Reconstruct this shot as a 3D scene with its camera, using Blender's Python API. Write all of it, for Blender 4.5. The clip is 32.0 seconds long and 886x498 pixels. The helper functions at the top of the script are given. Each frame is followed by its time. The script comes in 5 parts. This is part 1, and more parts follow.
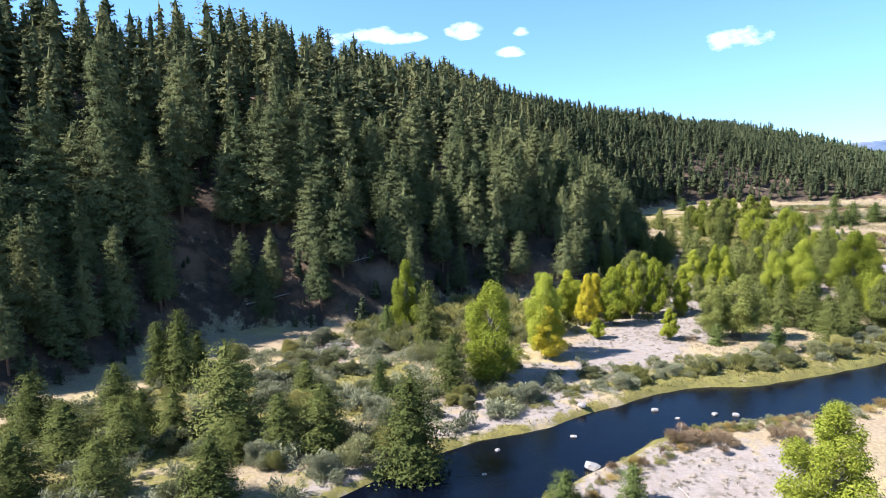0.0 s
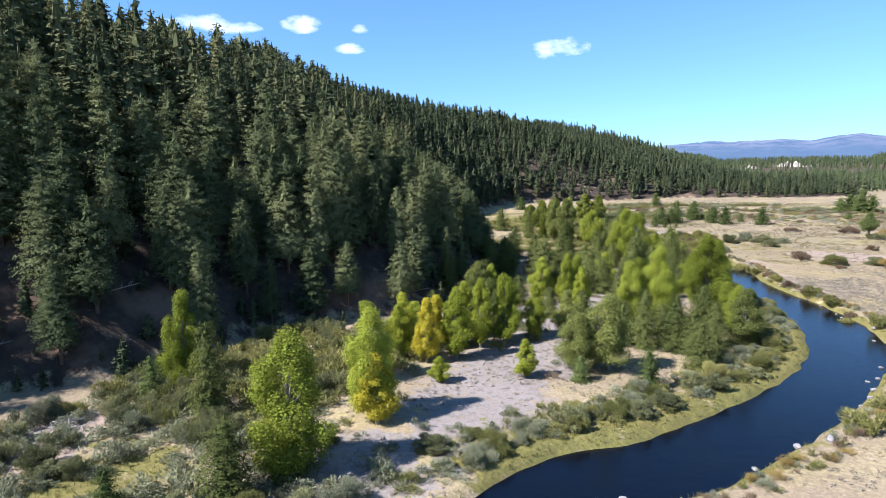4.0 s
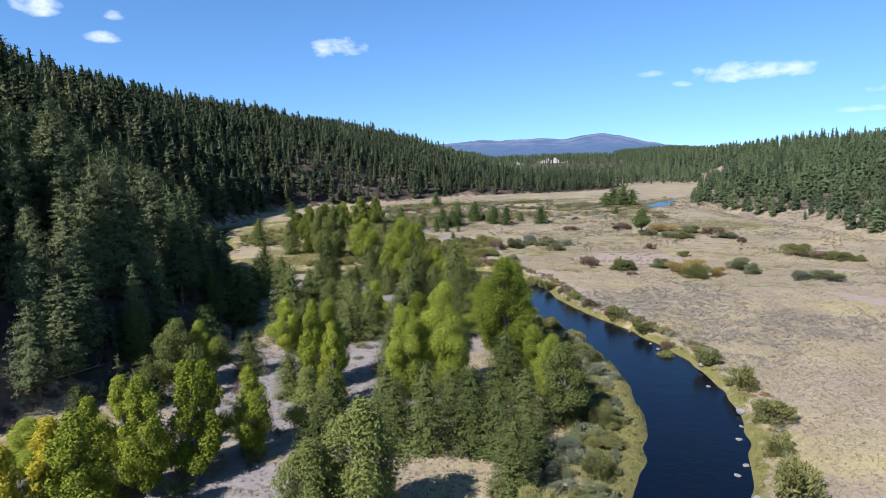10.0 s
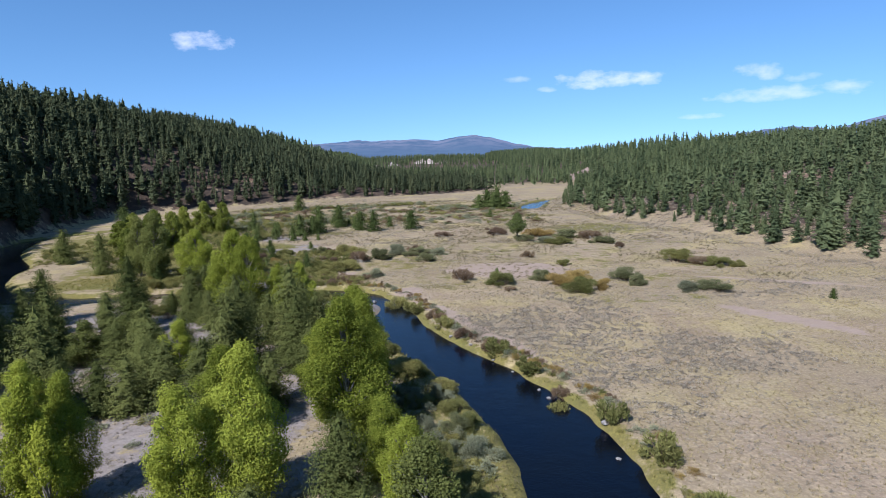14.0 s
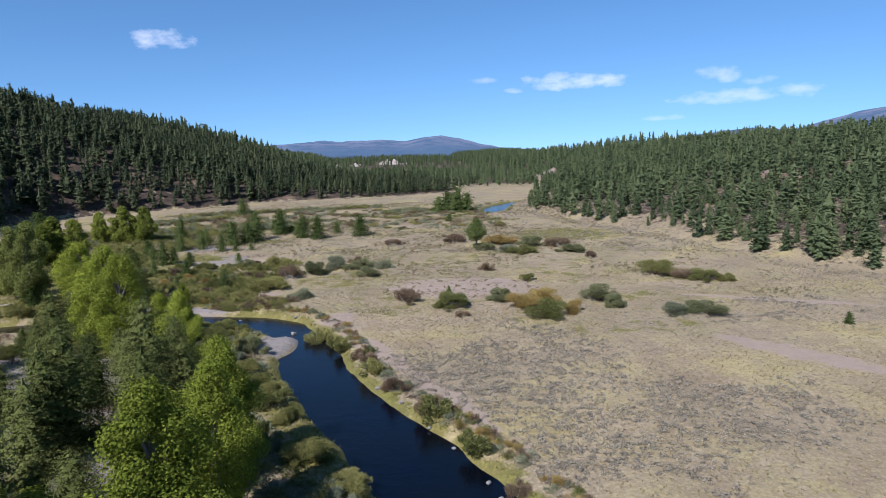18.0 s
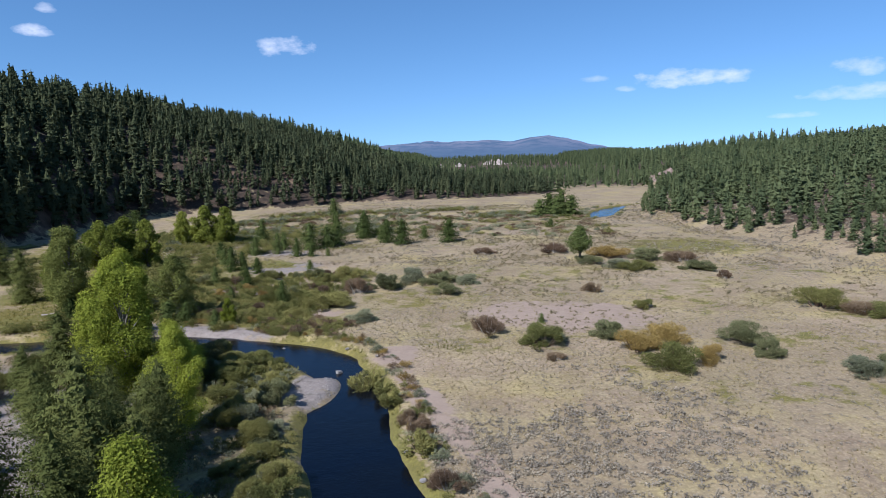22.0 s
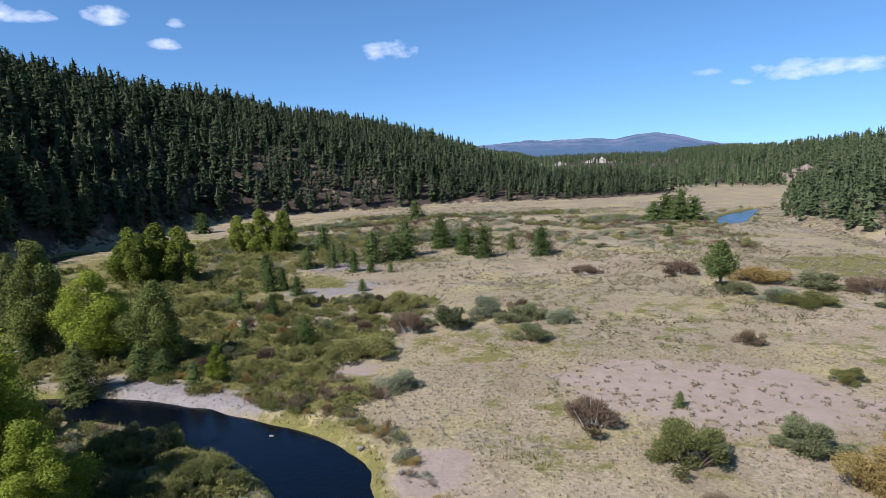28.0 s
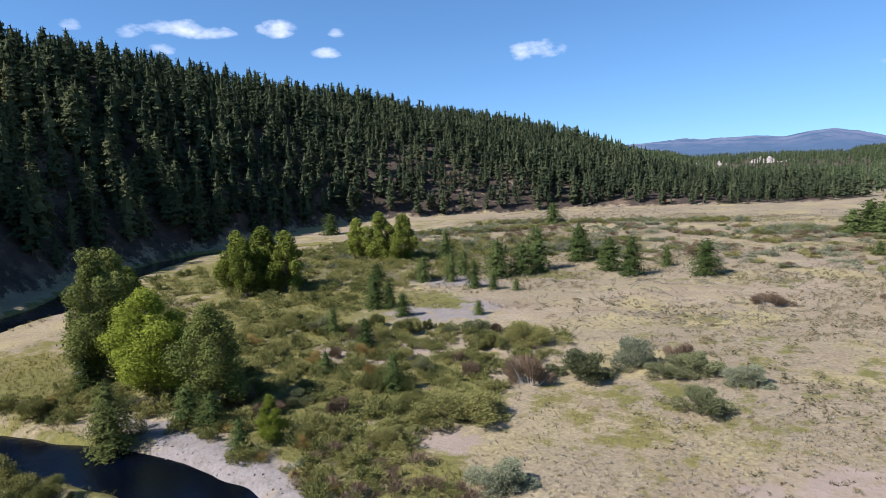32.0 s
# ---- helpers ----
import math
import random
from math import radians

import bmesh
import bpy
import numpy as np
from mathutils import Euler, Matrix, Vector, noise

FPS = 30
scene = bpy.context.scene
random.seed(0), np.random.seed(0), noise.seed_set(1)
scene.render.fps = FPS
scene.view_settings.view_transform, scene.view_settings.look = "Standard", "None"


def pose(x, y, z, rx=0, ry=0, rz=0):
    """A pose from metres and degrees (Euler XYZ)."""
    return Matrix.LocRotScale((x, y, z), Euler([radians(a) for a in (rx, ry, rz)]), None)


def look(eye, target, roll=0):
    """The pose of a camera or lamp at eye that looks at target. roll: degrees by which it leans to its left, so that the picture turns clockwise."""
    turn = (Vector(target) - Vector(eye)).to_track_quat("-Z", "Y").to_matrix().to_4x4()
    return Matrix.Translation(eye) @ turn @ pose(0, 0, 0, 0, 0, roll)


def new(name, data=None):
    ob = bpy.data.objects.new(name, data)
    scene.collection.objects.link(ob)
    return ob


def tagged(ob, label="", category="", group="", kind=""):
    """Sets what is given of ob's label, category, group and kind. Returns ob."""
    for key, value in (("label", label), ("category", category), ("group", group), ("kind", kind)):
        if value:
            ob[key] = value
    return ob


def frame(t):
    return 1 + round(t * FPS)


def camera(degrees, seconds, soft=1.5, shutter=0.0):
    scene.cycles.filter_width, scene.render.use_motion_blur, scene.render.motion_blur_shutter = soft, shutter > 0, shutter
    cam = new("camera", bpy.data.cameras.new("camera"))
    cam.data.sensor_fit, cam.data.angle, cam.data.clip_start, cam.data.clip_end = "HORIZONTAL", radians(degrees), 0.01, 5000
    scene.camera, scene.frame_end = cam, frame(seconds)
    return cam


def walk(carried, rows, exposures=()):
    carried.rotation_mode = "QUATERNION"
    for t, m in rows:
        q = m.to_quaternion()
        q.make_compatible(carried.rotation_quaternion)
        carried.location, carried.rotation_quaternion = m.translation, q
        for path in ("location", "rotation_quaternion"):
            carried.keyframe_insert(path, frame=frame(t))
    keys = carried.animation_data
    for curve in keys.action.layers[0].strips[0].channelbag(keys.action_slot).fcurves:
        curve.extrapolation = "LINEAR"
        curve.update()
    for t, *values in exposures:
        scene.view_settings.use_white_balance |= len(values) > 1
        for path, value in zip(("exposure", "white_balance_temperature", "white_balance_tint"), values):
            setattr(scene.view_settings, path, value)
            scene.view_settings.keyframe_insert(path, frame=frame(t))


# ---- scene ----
cam = camera(71.6, 32.0, soft=0.65)
# the film's camera sets its own exposure as the bright meadow comes into view
EXPOSURES = [(0, 1.72, 5950, 16), (2.5, 1.5, 5720, 16), (6, 1.16, 5650, 16), (9, 0.88, 5540, 16), (13, 0.65, 5520, 16), (19, 0.49, 5530, 15), (26.5, 0.53, 5550, 15), (29, 0.61, 5590, 15), (32, 0.72, 5680, 15)]
PATH = [
    (0, (18.172, -2.935, 28.113), (16.692, -1.616, 27.851), -1.5),
    (0.5, (16.102, -0.612, 28.087), (14.673, 0.762, 27.823), -1.5),
    (1, (14.211, 1.83, 28.135), (12.833, 3.254, 27.869), -1.5),
    (1.5, (12.394, 4.318, 28.178), (11.075, 5.797, 27.909), -1.5),
    (2, (10.606, 6.928, 28.227), (9.337, 8.45, 27.955), -1.5),
    (2.5, (8.974, 9.706, 28.187), (7.733, 11.25, 27.915), -1.6),
    (4.5, (3.497, 20.035, 27.735), (2.451, 21.716, 27.454), -1.1),
    (5, (2.426, 22.603, 28.273), (1.43, 24.315, 27.992), -1.6),
    (5.5, (1.229, 25.503, 28.379), (0.303, 27.253, 28.095), -1.6),
    (6, (0.116, 28.627, 28.274), (-0.732, 30.416, 27.987), -1.7),
    (6.5, (-0.914, 31.693, 28.223), (-1.701, 33.509, 27.935), -1.7),
    (7, (-1.88, 34.879, 28.1), (-2.604, 36.721, 27.81), -1.6),
    (7.5, (-2.636, 37.987, 28.031), (-3.302, 39.85, 27.739), -1.5),
    (8, (-3.218, 41.135, 28.014), (-3.842, 43.012, 27.72), -1.6),
    (8.5, (-3.65, 44.701, 27.793), (-4.239, 46.589, 27.5), -1.6),
    (9, (-4.002, 48.348, 27.703), (-4.554, 50.248, 27.408), -1.6),
    (9.5, (-4.244, 51.629, 27.662), (-4.763, 53.538, 27.366), -1.6),
    (10, (-4.373, 54.812, 27.564), (-4.857, 56.729, 27.267), -1.6),
    (10.5, (-4.528, 57.864, 27.501), (-4.971, 59.792, 27.204), -1.6),
    (11, (-4.649, 60.947, 27.41), (-5.048, 62.884, 27.113), -1.6),
    (11.5, (-4.684, 64.167, 27.395), (-5.033, 66.113, 27.096), -1.6),
    (12, (-4.649, 67.257, 27.235), (-4.946, 69.212, 26.935), -1.6),
    (12.5, (-4.718, 70.136, 27.14), (-4.957, 72.099, 26.84), -1.4),
    (13, (-4.665, 72.815, 27.047), (-4.851, 74.783, 26.745), -1.3),
    (13.5, (-4.461, 75.68, 26.903), (-4.6, 77.652, 26.6), -1.3),
    (14, (-4.124, 78.459, 26.787), (-4.216, 80.433, 26.483), -1.2),
    (14.5, (-3.639, 81.414, 26.663), (-3.696, 83.39, 26.357), -1.4),
    (16.5, (-1.504, 92.387, 26.23), (-1.505, 94.364, 25.926), -1.3),
    (17, (-1.033, 95.06, 26.095), (-1.027, 97.037, 25.792), -1.2),
    (17.5, (-0.577, 97.837, 26.049), (-0.566, 99.814, 25.745), -1.2),
    (18, (-0.007, 100.708, 25.934), (0.004, 102.685, 25.63), -1.2),
    (18.5, (0.564, 103.464, 25.818), (0.565, 105.441, 25.515), -1.3),
    (19, (0.979, 106.274, 25.723), (0.945, 108.25, 25.42), -1.3),
    (19.5, (1.274, 109.003, 25.62), (1.191, 110.978, 25.319), -1.2),
    (20, (1.615, 111.787, 25.524), (1.479, 113.759, 25.224), -1.2),
    (20.5, (1.753, 114.598, 25.465), (1.564, 116.567, 25.166), -1.3),
    (21, (1.9, 117.535, 25.321), (1.651, 119.497, 25.023), -1.2),
    (21.5, (1.942, 120.335, 25.127), (1.643, 122.29, 24.831), -1.2),
    (22, (1.932, 123.204, 24.989), (1.607, 125.156, 24.693), -1.2),
    (22.5, (1.868, 125.91, 24.801), (1.53, 127.859, 24.504), -1.3),
    (23, (1.849, 128.85, 24.789), (1.5, 130.797, 24.492), -1.4),
    (23.5, (1.695, 131.694, 24.836), (1.336, 133.639, 24.539), -1.3),
    (24, (1.631, 134.605, 24.757), (1.258, 136.547, 24.46), -1.3),
    (24.5, (1.48, 137.352, 24.63), (1.085, 139.29, 24.335), -1.2),
    (26.5, (0.091, 148.294, 23.858), (-0.389, 150.213, 23.564), -1.7),
    (27, (-0.324, 150.901, 23.753), (-0.854, 152.808, 23.46), -1.8),
    (27.5, (-0.876, 153.323, 23.62), (-1.456, 155.215, 23.33), -1.8),
    (28, (-1.44, 155.828, 23.535), (-2.075, 157.702, 23.247), -1.8),
    (28.5, (-2.019, 158.348, 23.47), (-2.695, 160.208, 23.184), -1.8),
    (29, (-2.696, 160.935, 23.43), (-3.41, 162.781, 23.143), -1.8),
    (29.5, (-3.409, 163.408, 23.349), (-4.157, 165.241, 23.063), -1.8),
    (30, (-4.193, 165.916, 23.284), (-4.984, 167.731, 23.0), -1.8),
    (30.5, (-5.038, 168.434, 23.214), (-5.88, 170.227, 22.933), -1.8),
    (31, (-6.066, 171.103, 23.114), (-6.966, 172.867, 22.834), -1.9),
    (31.5, (-6.731, 173.413, 23.052), (-7.703, 175.138, 22.775), -1.9),
    (32, (-7.133, 175.392, 23.042), (-8.181, 177.074, 22.769), -1.9),
]
walk(cam, [(t, look(eye, target, roll)) for t, eye, target, roll in PATH], EXPOSURES)


# ---- world, sun, exposure ----
SUN_EL, SUN_TO = 44.0, (-0.545, -0.839)          # the sun stands behind the shoulder of the wooded hill
world = bpy.data.worlds.new("sky")
scene.world = world
world.use_nodes = True
wn, wl = world.node_tree.nodes, world.node_tree.links
wn.clear()


def wmath(op, a, b=None, clamp=False):
    n = wn.new("ShaderNodeMath")
    n.operation, n.use_clamp = op, clamp
    for i, v in enumerate((a, b)):
        if v is None:
            continue
        if isinstance(v, (int, float)):
            n.inputs[i].default_value = v
        else:
            wl.new(v, n.inputs[i])
    return n.outputs[0]


sky = wn.new("ShaderNodeTexSky")
sky.sky_type, sky.sun_disc = "NISHITA", False
sky.sun_elevation, sky.sun_rotation = radians(SUN_EL), math.atan2(SUN_TO[0], SUN_TO[1])
sky.altitude, sky.air_density, sky.dust_density, sky.ozone_density = 2200, 1.15, 0.1, 4.5
sky_coord = wn.new("ShaderNodeTexCoord")
sky_xyz = wn.new("ShaderNodeSeparateXYZ")
wl.new(sky_coord.outputs["Generated"], sky_xyz.inputs[0])
azimuth = wmath("MULTIPLY", wmath("ARCTAN2", sky_xyz.outputs[0], sky_xyz.outputs[1]), 57.2958)
height_angle = wmath("MULTIPLY", wmath("ARCSINE", sky_xyz.outputs[2]), 57.2958)
lifted = wn.new("ShaderNodeCombineXYZ")
wl.new(sky_xyz.outputs[0], lifted.inputs[0])
wl.new(sky_xyz.outputs[1], lifted.inputs[1])
wl.new(wmath("ADD", wmath("MULTIPLY", sky_xyz.outputs[2], 0.92), 0.085), lifted.inputs[2])
wl.new(lifted.outputs[0], sky.inputs[0])
puff = wn.new("ShaderNodeTexNoise")
puff.inputs["Scale"].default_value, puff.inputs["Detail"].default_value, puff.inputs["Roughness"].default_value = 30, 6, 0.55
flat = wn.new("ShaderNodeVectorMath")
flat.operation = "MULTIPLY"
flat.inputs[1].default_value = (1, 1, 2.0)
wl.new(sky_coord.outputs["Generated"], flat.inputs[0])
wl.new(flat.outputs[0], puff.inputs["Vector"])
# small fair-weather clouds: bearing, height, half width, half height (degrees), density
CLOUDS = [
    (-23.1, 9.5, 2.3, 0.95, 1.0), (12.2, 6.0, 4.3, 0.85, 0.9), (7.1, 5.5, 0.8, 0.3, 0.5), (4.1, 6.4, 1.6, 0.32, 0.4),
    (24.2, 6.0, 1.7, 0.85, 0.6), (25.5, 4.2, 5.6, 0.7, 0.6), (29.6, 4.5, 2.6, 0.6, 0.6), (19.8, 2.7, 2.0, 0.3, 0.45),
    (-53.0, 11.5, 3.4, 0.75, 0.9), (-45.7, 11.8, 1.9, 0.8, 1.0), (-41.7, 9.9, 1.2, 0.5, 0.9), (-40.9, 11.6, 0.7, 0.4, 0.6),
    (-61.5, 11.4, 0.8, 0.45, 0.6), (-57.6, 11.3, 1.2, 0.6, 0.7), (-55.0, 10.0, 1.3, 0.5, 0.6), (27.2, 5.4, 1.2, 0.5, 0.5),
]
cover = None
for az, el, rw, rh, dense in CLOUDS:
    u = wmath("MULTIPLY", wmath("SUBTRACT", azimuth, az), 1 / rw)
    v = wmath("MULTIPLY", wmath("SUBTRACT", height_angle, el), 1 / rh)
    v = wmath("ADD", v, wmath("MULTIPLY", wmath("LESS_THAN", v, 0.0), wmath("MULTIPLY", v, 0.6)))
    r = wmath("ADD", wmath("MULTIPLY", u, u), wmath("MULTIPLY", v, v))
    m = wmath("MULTIPLY", wmath("SUBTRACT", 1.15, wmath("ADD", r, wmath("MULTIPLY", wmath("SUBTRACT", puff.outputs[0], 0.5), 5.0))), 0.42 * dense)
    m = wmath("MULTIPLY", wmath("MAXIMUM", m, 0.0), wmath("MULTIPLY", wmath("SUBTRACT", 2.9, r), 0.8, True), True)
    m = wmath("MINIMUM", m, dense)
    cover = m if cover is None else wmath("MAXIMUM", cover, m)
sky_mix = wn.new("ShaderNodeMixRGB")
wl.new(cover, sky_mix.inputs[0])
deep = wn.new("ShaderNodeHueSaturation")
deep.inputs["Hue"].default_value = 0.492
deep.inputs["Saturation"].default_value = 1.05
wl.new(sky.outputs[0], deep.inputs["Color"])
wl.new(deep.outputs[0], sky_mix.inputs[1])
sky_mix.inputs[2].default_value = (8.2, 8.2, 8.5, 1)
sky_back = wn.new("ShaderNodeBackground")
sky_back.inputs[1].default_value = 0.092
wl.new(sky_mix.outputs[0], sky_back.inputs[0])
wl.new(sky_back.outputs[0], wn.new("ShaderNodeOutputWorld").inputs[0])

sun = new("sun", bpy.data.lights.new("sun", "SUN"))
sun.data.energy, sun.data.angle, sun.data.color = 5.0, radians(0.53), (1.0, 0.94, 0.86)
sun_dir = Vector((SUN_TO[0] * math.cos(radians(SUN_EL)), SUN_TO[1] * math.cos(radians(SUN_EL)), math.sin(radians(SUN_EL))))
sun.matrix_world = look(sun_dir * 300 + Vector((0, 120, 0)), (0, 120, 0))


# ---- materials ----
def material(name):
    m = bpy.data.materials.new(name)
    m.use_nodes = True
    m.node_tree.nodes.clear()
    return m, m.node_tree.nodes, m.node_tree.links


def link(l, value, socket):
    if hasattr(value, "is_output"):
        l.new(value, socket)
    else:
        socket.default_value = (*value, 1) if isinstance(value, tuple) and len(value) == 3 else value


def mixed(n, l, fac, a, b, mode="MIX"):
    x = n.new("ShaderNodeMixRGB")
    x.blend_type = mode
    for s, v in zip(x.inputs, (fac, a, b)):
        link(l, v, s)
    return x.outputs[0]


def noisy(n, l, scale, detail=4, rough=0.55, vector=None, lo=0.35, hi=0.65):
    """Noise of a size in 1/m, stretched to 0..1 between lo and hi."""
    t = n.new("ShaderNodeTexNoise")
    t.inputs["Scale"].default_value, t.inputs["Detail"].default_value, t.inputs["Roughness"].default_value = scale, detail, rough
    if vector is None:
        vector = n.new("ShaderNodeNewGeometry").outputs["Position"]
    l.new(vector, t.inputs["Vector"])
    r = n.new("ShaderNodeMapRange")
    r.inputs[1].default_value, r.inputs[2].default_value = lo, hi
    l.new(t.outputs[0], r.inputs[0])
    return r.outputs[0]


def mathed(n, l, op, a, b):
    x = n.new("ShaderNodeMath")
    x.operation = op
    link(l, a, x.inputs[0])
    link(l, b, x.inputs[1])
    return x.outputs[0]


def leaf_material(name, dark, light, other, translucent=0.3, spread=0.35):
    """Foliage: two greens by clump, a third hue by tree, with light through the leaves."""
    m, n, l = material(name)
    geo, info = n.new("ShaderNodeNewGeometry"), n.new("ShaderNodeObjectInfo")
    tint = n.new("ShaderNodeAttribute")
    tint.attribute_name = "tint"
    own = mathed(n, l, "FRACT", mathed(n, l, "ADD", info.outputs["Random"], tint.outputs["Fac"]), 0.0)
    col = mixed(n, l, geo.outputs["Random Per Island"], dark, light)
    col = mixed(n, l, mathed(n, l, "MULTIPLY", own, spread), col, other)
    val = mathed(n, l, "ADD", mathed(n, l, "MULTIPLY", own, 0.5), 0.75)
    hsv = n.new("ShaderNodeHueSaturation")
    l.new(col, hsv.inputs["Color"])
    l.new(val, hsv.inputs["Value"])
    d, t, mix = n.new("ShaderNodeBsdfDiffuse"), n.new("ShaderNodeBsdfTranslucent"), n.new("ShaderNodeMixShader")
    l.new(hsv.outputs[0], d.inputs[0])
    l.new(hsv.outputs[0], t.inputs[0])
    mix.inputs[0].default_value = translucent
    l.new(d.outputs[0], mix.inputs[1])
    l.new(t.outputs[0], mix.inputs[2])
    l.new(mix.outputs[0], n.new("ShaderNodeOutputMaterial").inputs[0])
    return m


def plain_material(name, a, b, scale, rough=0.85, bump=0.4, bump_scale=None, local=False):
    m, n, l = material(name)
    vec = n.new("ShaderNodeTexCoord").outputs["Object"] if local else None
    col = mixed(n, l, noisy(n, l, scale, 6, 0.6, vec), a, b)
    col = mixed(n, l, mathed(n, l, "MULTIPLY", noisy(n, l, scale * 7, 3, 0.6, vec), 0.35), col, tuple(0.55 * v for v in a))
    p = n.new("ShaderNodeBsdfPrincipled")
    l.new(col, p.inputs["Base Color"])
    p.inputs["Roughness"].default_value = rough
    bp = n.new("ShaderNodeBump")
    bp.inputs["Strength"].default_value, bp.inputs["Distance"].default_value = bump, 0.1
    l.new(noisy(n, l, bump_scale or scale * 4, 5, 0.6, vec), bp.inputs["Height"])
    l.new(bp.outputs[0], p.inputs["Normal"])
    l.new(p.outputs[0], n.new("ShaderNodeOutputMaterial").inputs[0])
    return m


M_GROVE = leaf_material("grove_pine_needles", (0.070, 0.086, 0.026), (0.116, 0.136, 0.040), (0.145, 0.145, 0.044), 0.28, 0.5)
M_PINE = leaf_material("pine_needles", (0.076, 0.098, 0.044), (0.132, 0.156, 0.070), (0.158, 0.156, 0.066), 0.22, 0.6)
M_SLOPE = leaf_material("slope_pine_needles", (0.070, 0.086, 0.042), (0.118, 0.138, 0.066), (0.148, 0.142, 0.062), 0.2, 0.7)
# Darker copy of the pine needles; the hill's deep shade is in the colour.
M_SHADED = leaf_material("dark_fir_needles", (0.050, 0.066, 0.036), (0.082, 0.102, 0.052), (0.098, 0.102, 0.046), 0.2, 0.6)
# Lighter, lower-contrast greens stand in for distance haze and front light.
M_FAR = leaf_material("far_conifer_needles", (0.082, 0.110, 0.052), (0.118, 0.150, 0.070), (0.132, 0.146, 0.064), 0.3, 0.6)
M_YOUNG = leaf_material("young_pine_needles", (0.042, 0.062, 0.018), (0.105, 0.135, 0.040), (0.12, 0.13, 0.042), 0.2)
M_COTTON = leaf_material("cottonwood_leaves", (0.128, 0.158, 0.020), (0.305, 0.352, 0.050), (0.330, 0.340, 0.048), 0.42, 0.4)
M_COTTON_D = leaf_material("dull_cottonwood_leaves", (0.098, 0.116, 0.030), (0.228, 0.250, 0.072), (0.25, 0.245, 0.062), 0.36)
M_COTTON_G = leaf_material("deep_green_leaves", (0.088, 0.112, 0.020), (0.216, 0.248, 0.046), (0.26, 0.26, 0.046), 0.36, 0.4)
M_YELLOW = leaf_material("autumn_leaves", (0.202, 0.207, 0.020), (0.423, 0.386, 0.042), (0.478, 0.377, 0.032), 0.35, 0.5)
M_LIME = leaf_material("turning_leaves", (0.129, 0.172, 0.017), (0.288, 0.331, 0.041), (0.344, 0.327, 0.039), 0.35, 0.6)
M_WILLOW = leaf_material("willow_leaves", (0.106, 0.116, 0.034), (0.232, 0.236, 0.078), (0.27, 0.225, 0.08), 0.3, 0.5)
M_GREYWIL = leaf_material("grey_willow_leaves", (0.125, 0.138, 0.082), (0.265, 0.276, 0.172), (0.25, 0.235, 0.125), 0.25)
M_DUSKY = leaf_material("dusky_willow_leaves", (0.088, 0.100, 0.046), (0.205, 0.212, 0.098), (0.22, 0.20, 0.09), 0.25)
M_BROWN = leaf_material("bare_brown_twigs", (0.115, 0.078, 0.050), (0.215, 0.148, 0.096), (0.20, 0.16, 0.08), 0.1)
M_ORANGE = leaf_material("rusty_willow_leaves", (0.215, 0.140, 0.046), (0.370, 0.255, 0.088), (0.28, 0.25, 0.08), 0.25)
M_SAGE = leaf_material("sagebrush_leaves", (0.265, 0.228, 0.175), (0.385, 0.338, 0.265), (0.33, 0.28, 0.19), 0.4, 0.6)
M_SCRUB = leaf_material("olive_brown_scrub_leaves", (0.180, 0.155, 0.090), (0.270, 0.235, 0.140), (0.27, 0.215, 0.115), 0.4, 0.8)
M_STRAW = leaf_material("dry_grass_blades", (0.265, 0.216, 0.124), (0.345, 0.284, 0.166), (0.325, 0.27, 0.125), 0.3, 0.7)
M_REED = leaf_material("bank_grass_blades", (0.096, 0.106, 0.026), (0.205, 0.206, 0.052), (0.225, 0.182, 0.058), 0.25, 0.8)
M_BARK = plain_material("pine_bark", (0.16, 0.095, 0.06), (0.09, 0.06, 0.045), 3.0)
M_PALEBARK = plain_material("cottonwood_bark", (0.23, 0.205, 0.17), (0.13, 0.115, 0.095), 3.0)
M_DEAD = plain_material("weathered_grey_wood", (0.42, 0.38, 0.33), (0.26, 0.23, 0.20), 2.5)
M_ROCK = plain_material("pale_granite", (0.34, 0.315, 0.285), (0.19, 0.175, 0.16), 1.6, 0.85, 0.6, local=True)
M_PEBBLE = plain_material("river_pebbles", (0.30, 0.265, 0.235), (0.19, 0.165, 0.15), 1.5)
M_CLIFF = plain_material("pale_volcanic_cliff", (0.46, 0.40, 0.34), (0.22, 0.18, 0.15), 0.09, 0.9, 1.0, 0.2)
M_REDCLIFF = plain_material("red_brown_outcrop", (0.27, 0.20, 0.155), (0.15, 0.115, 0.092), 0.15, 0.9, 1.0, 0.5)


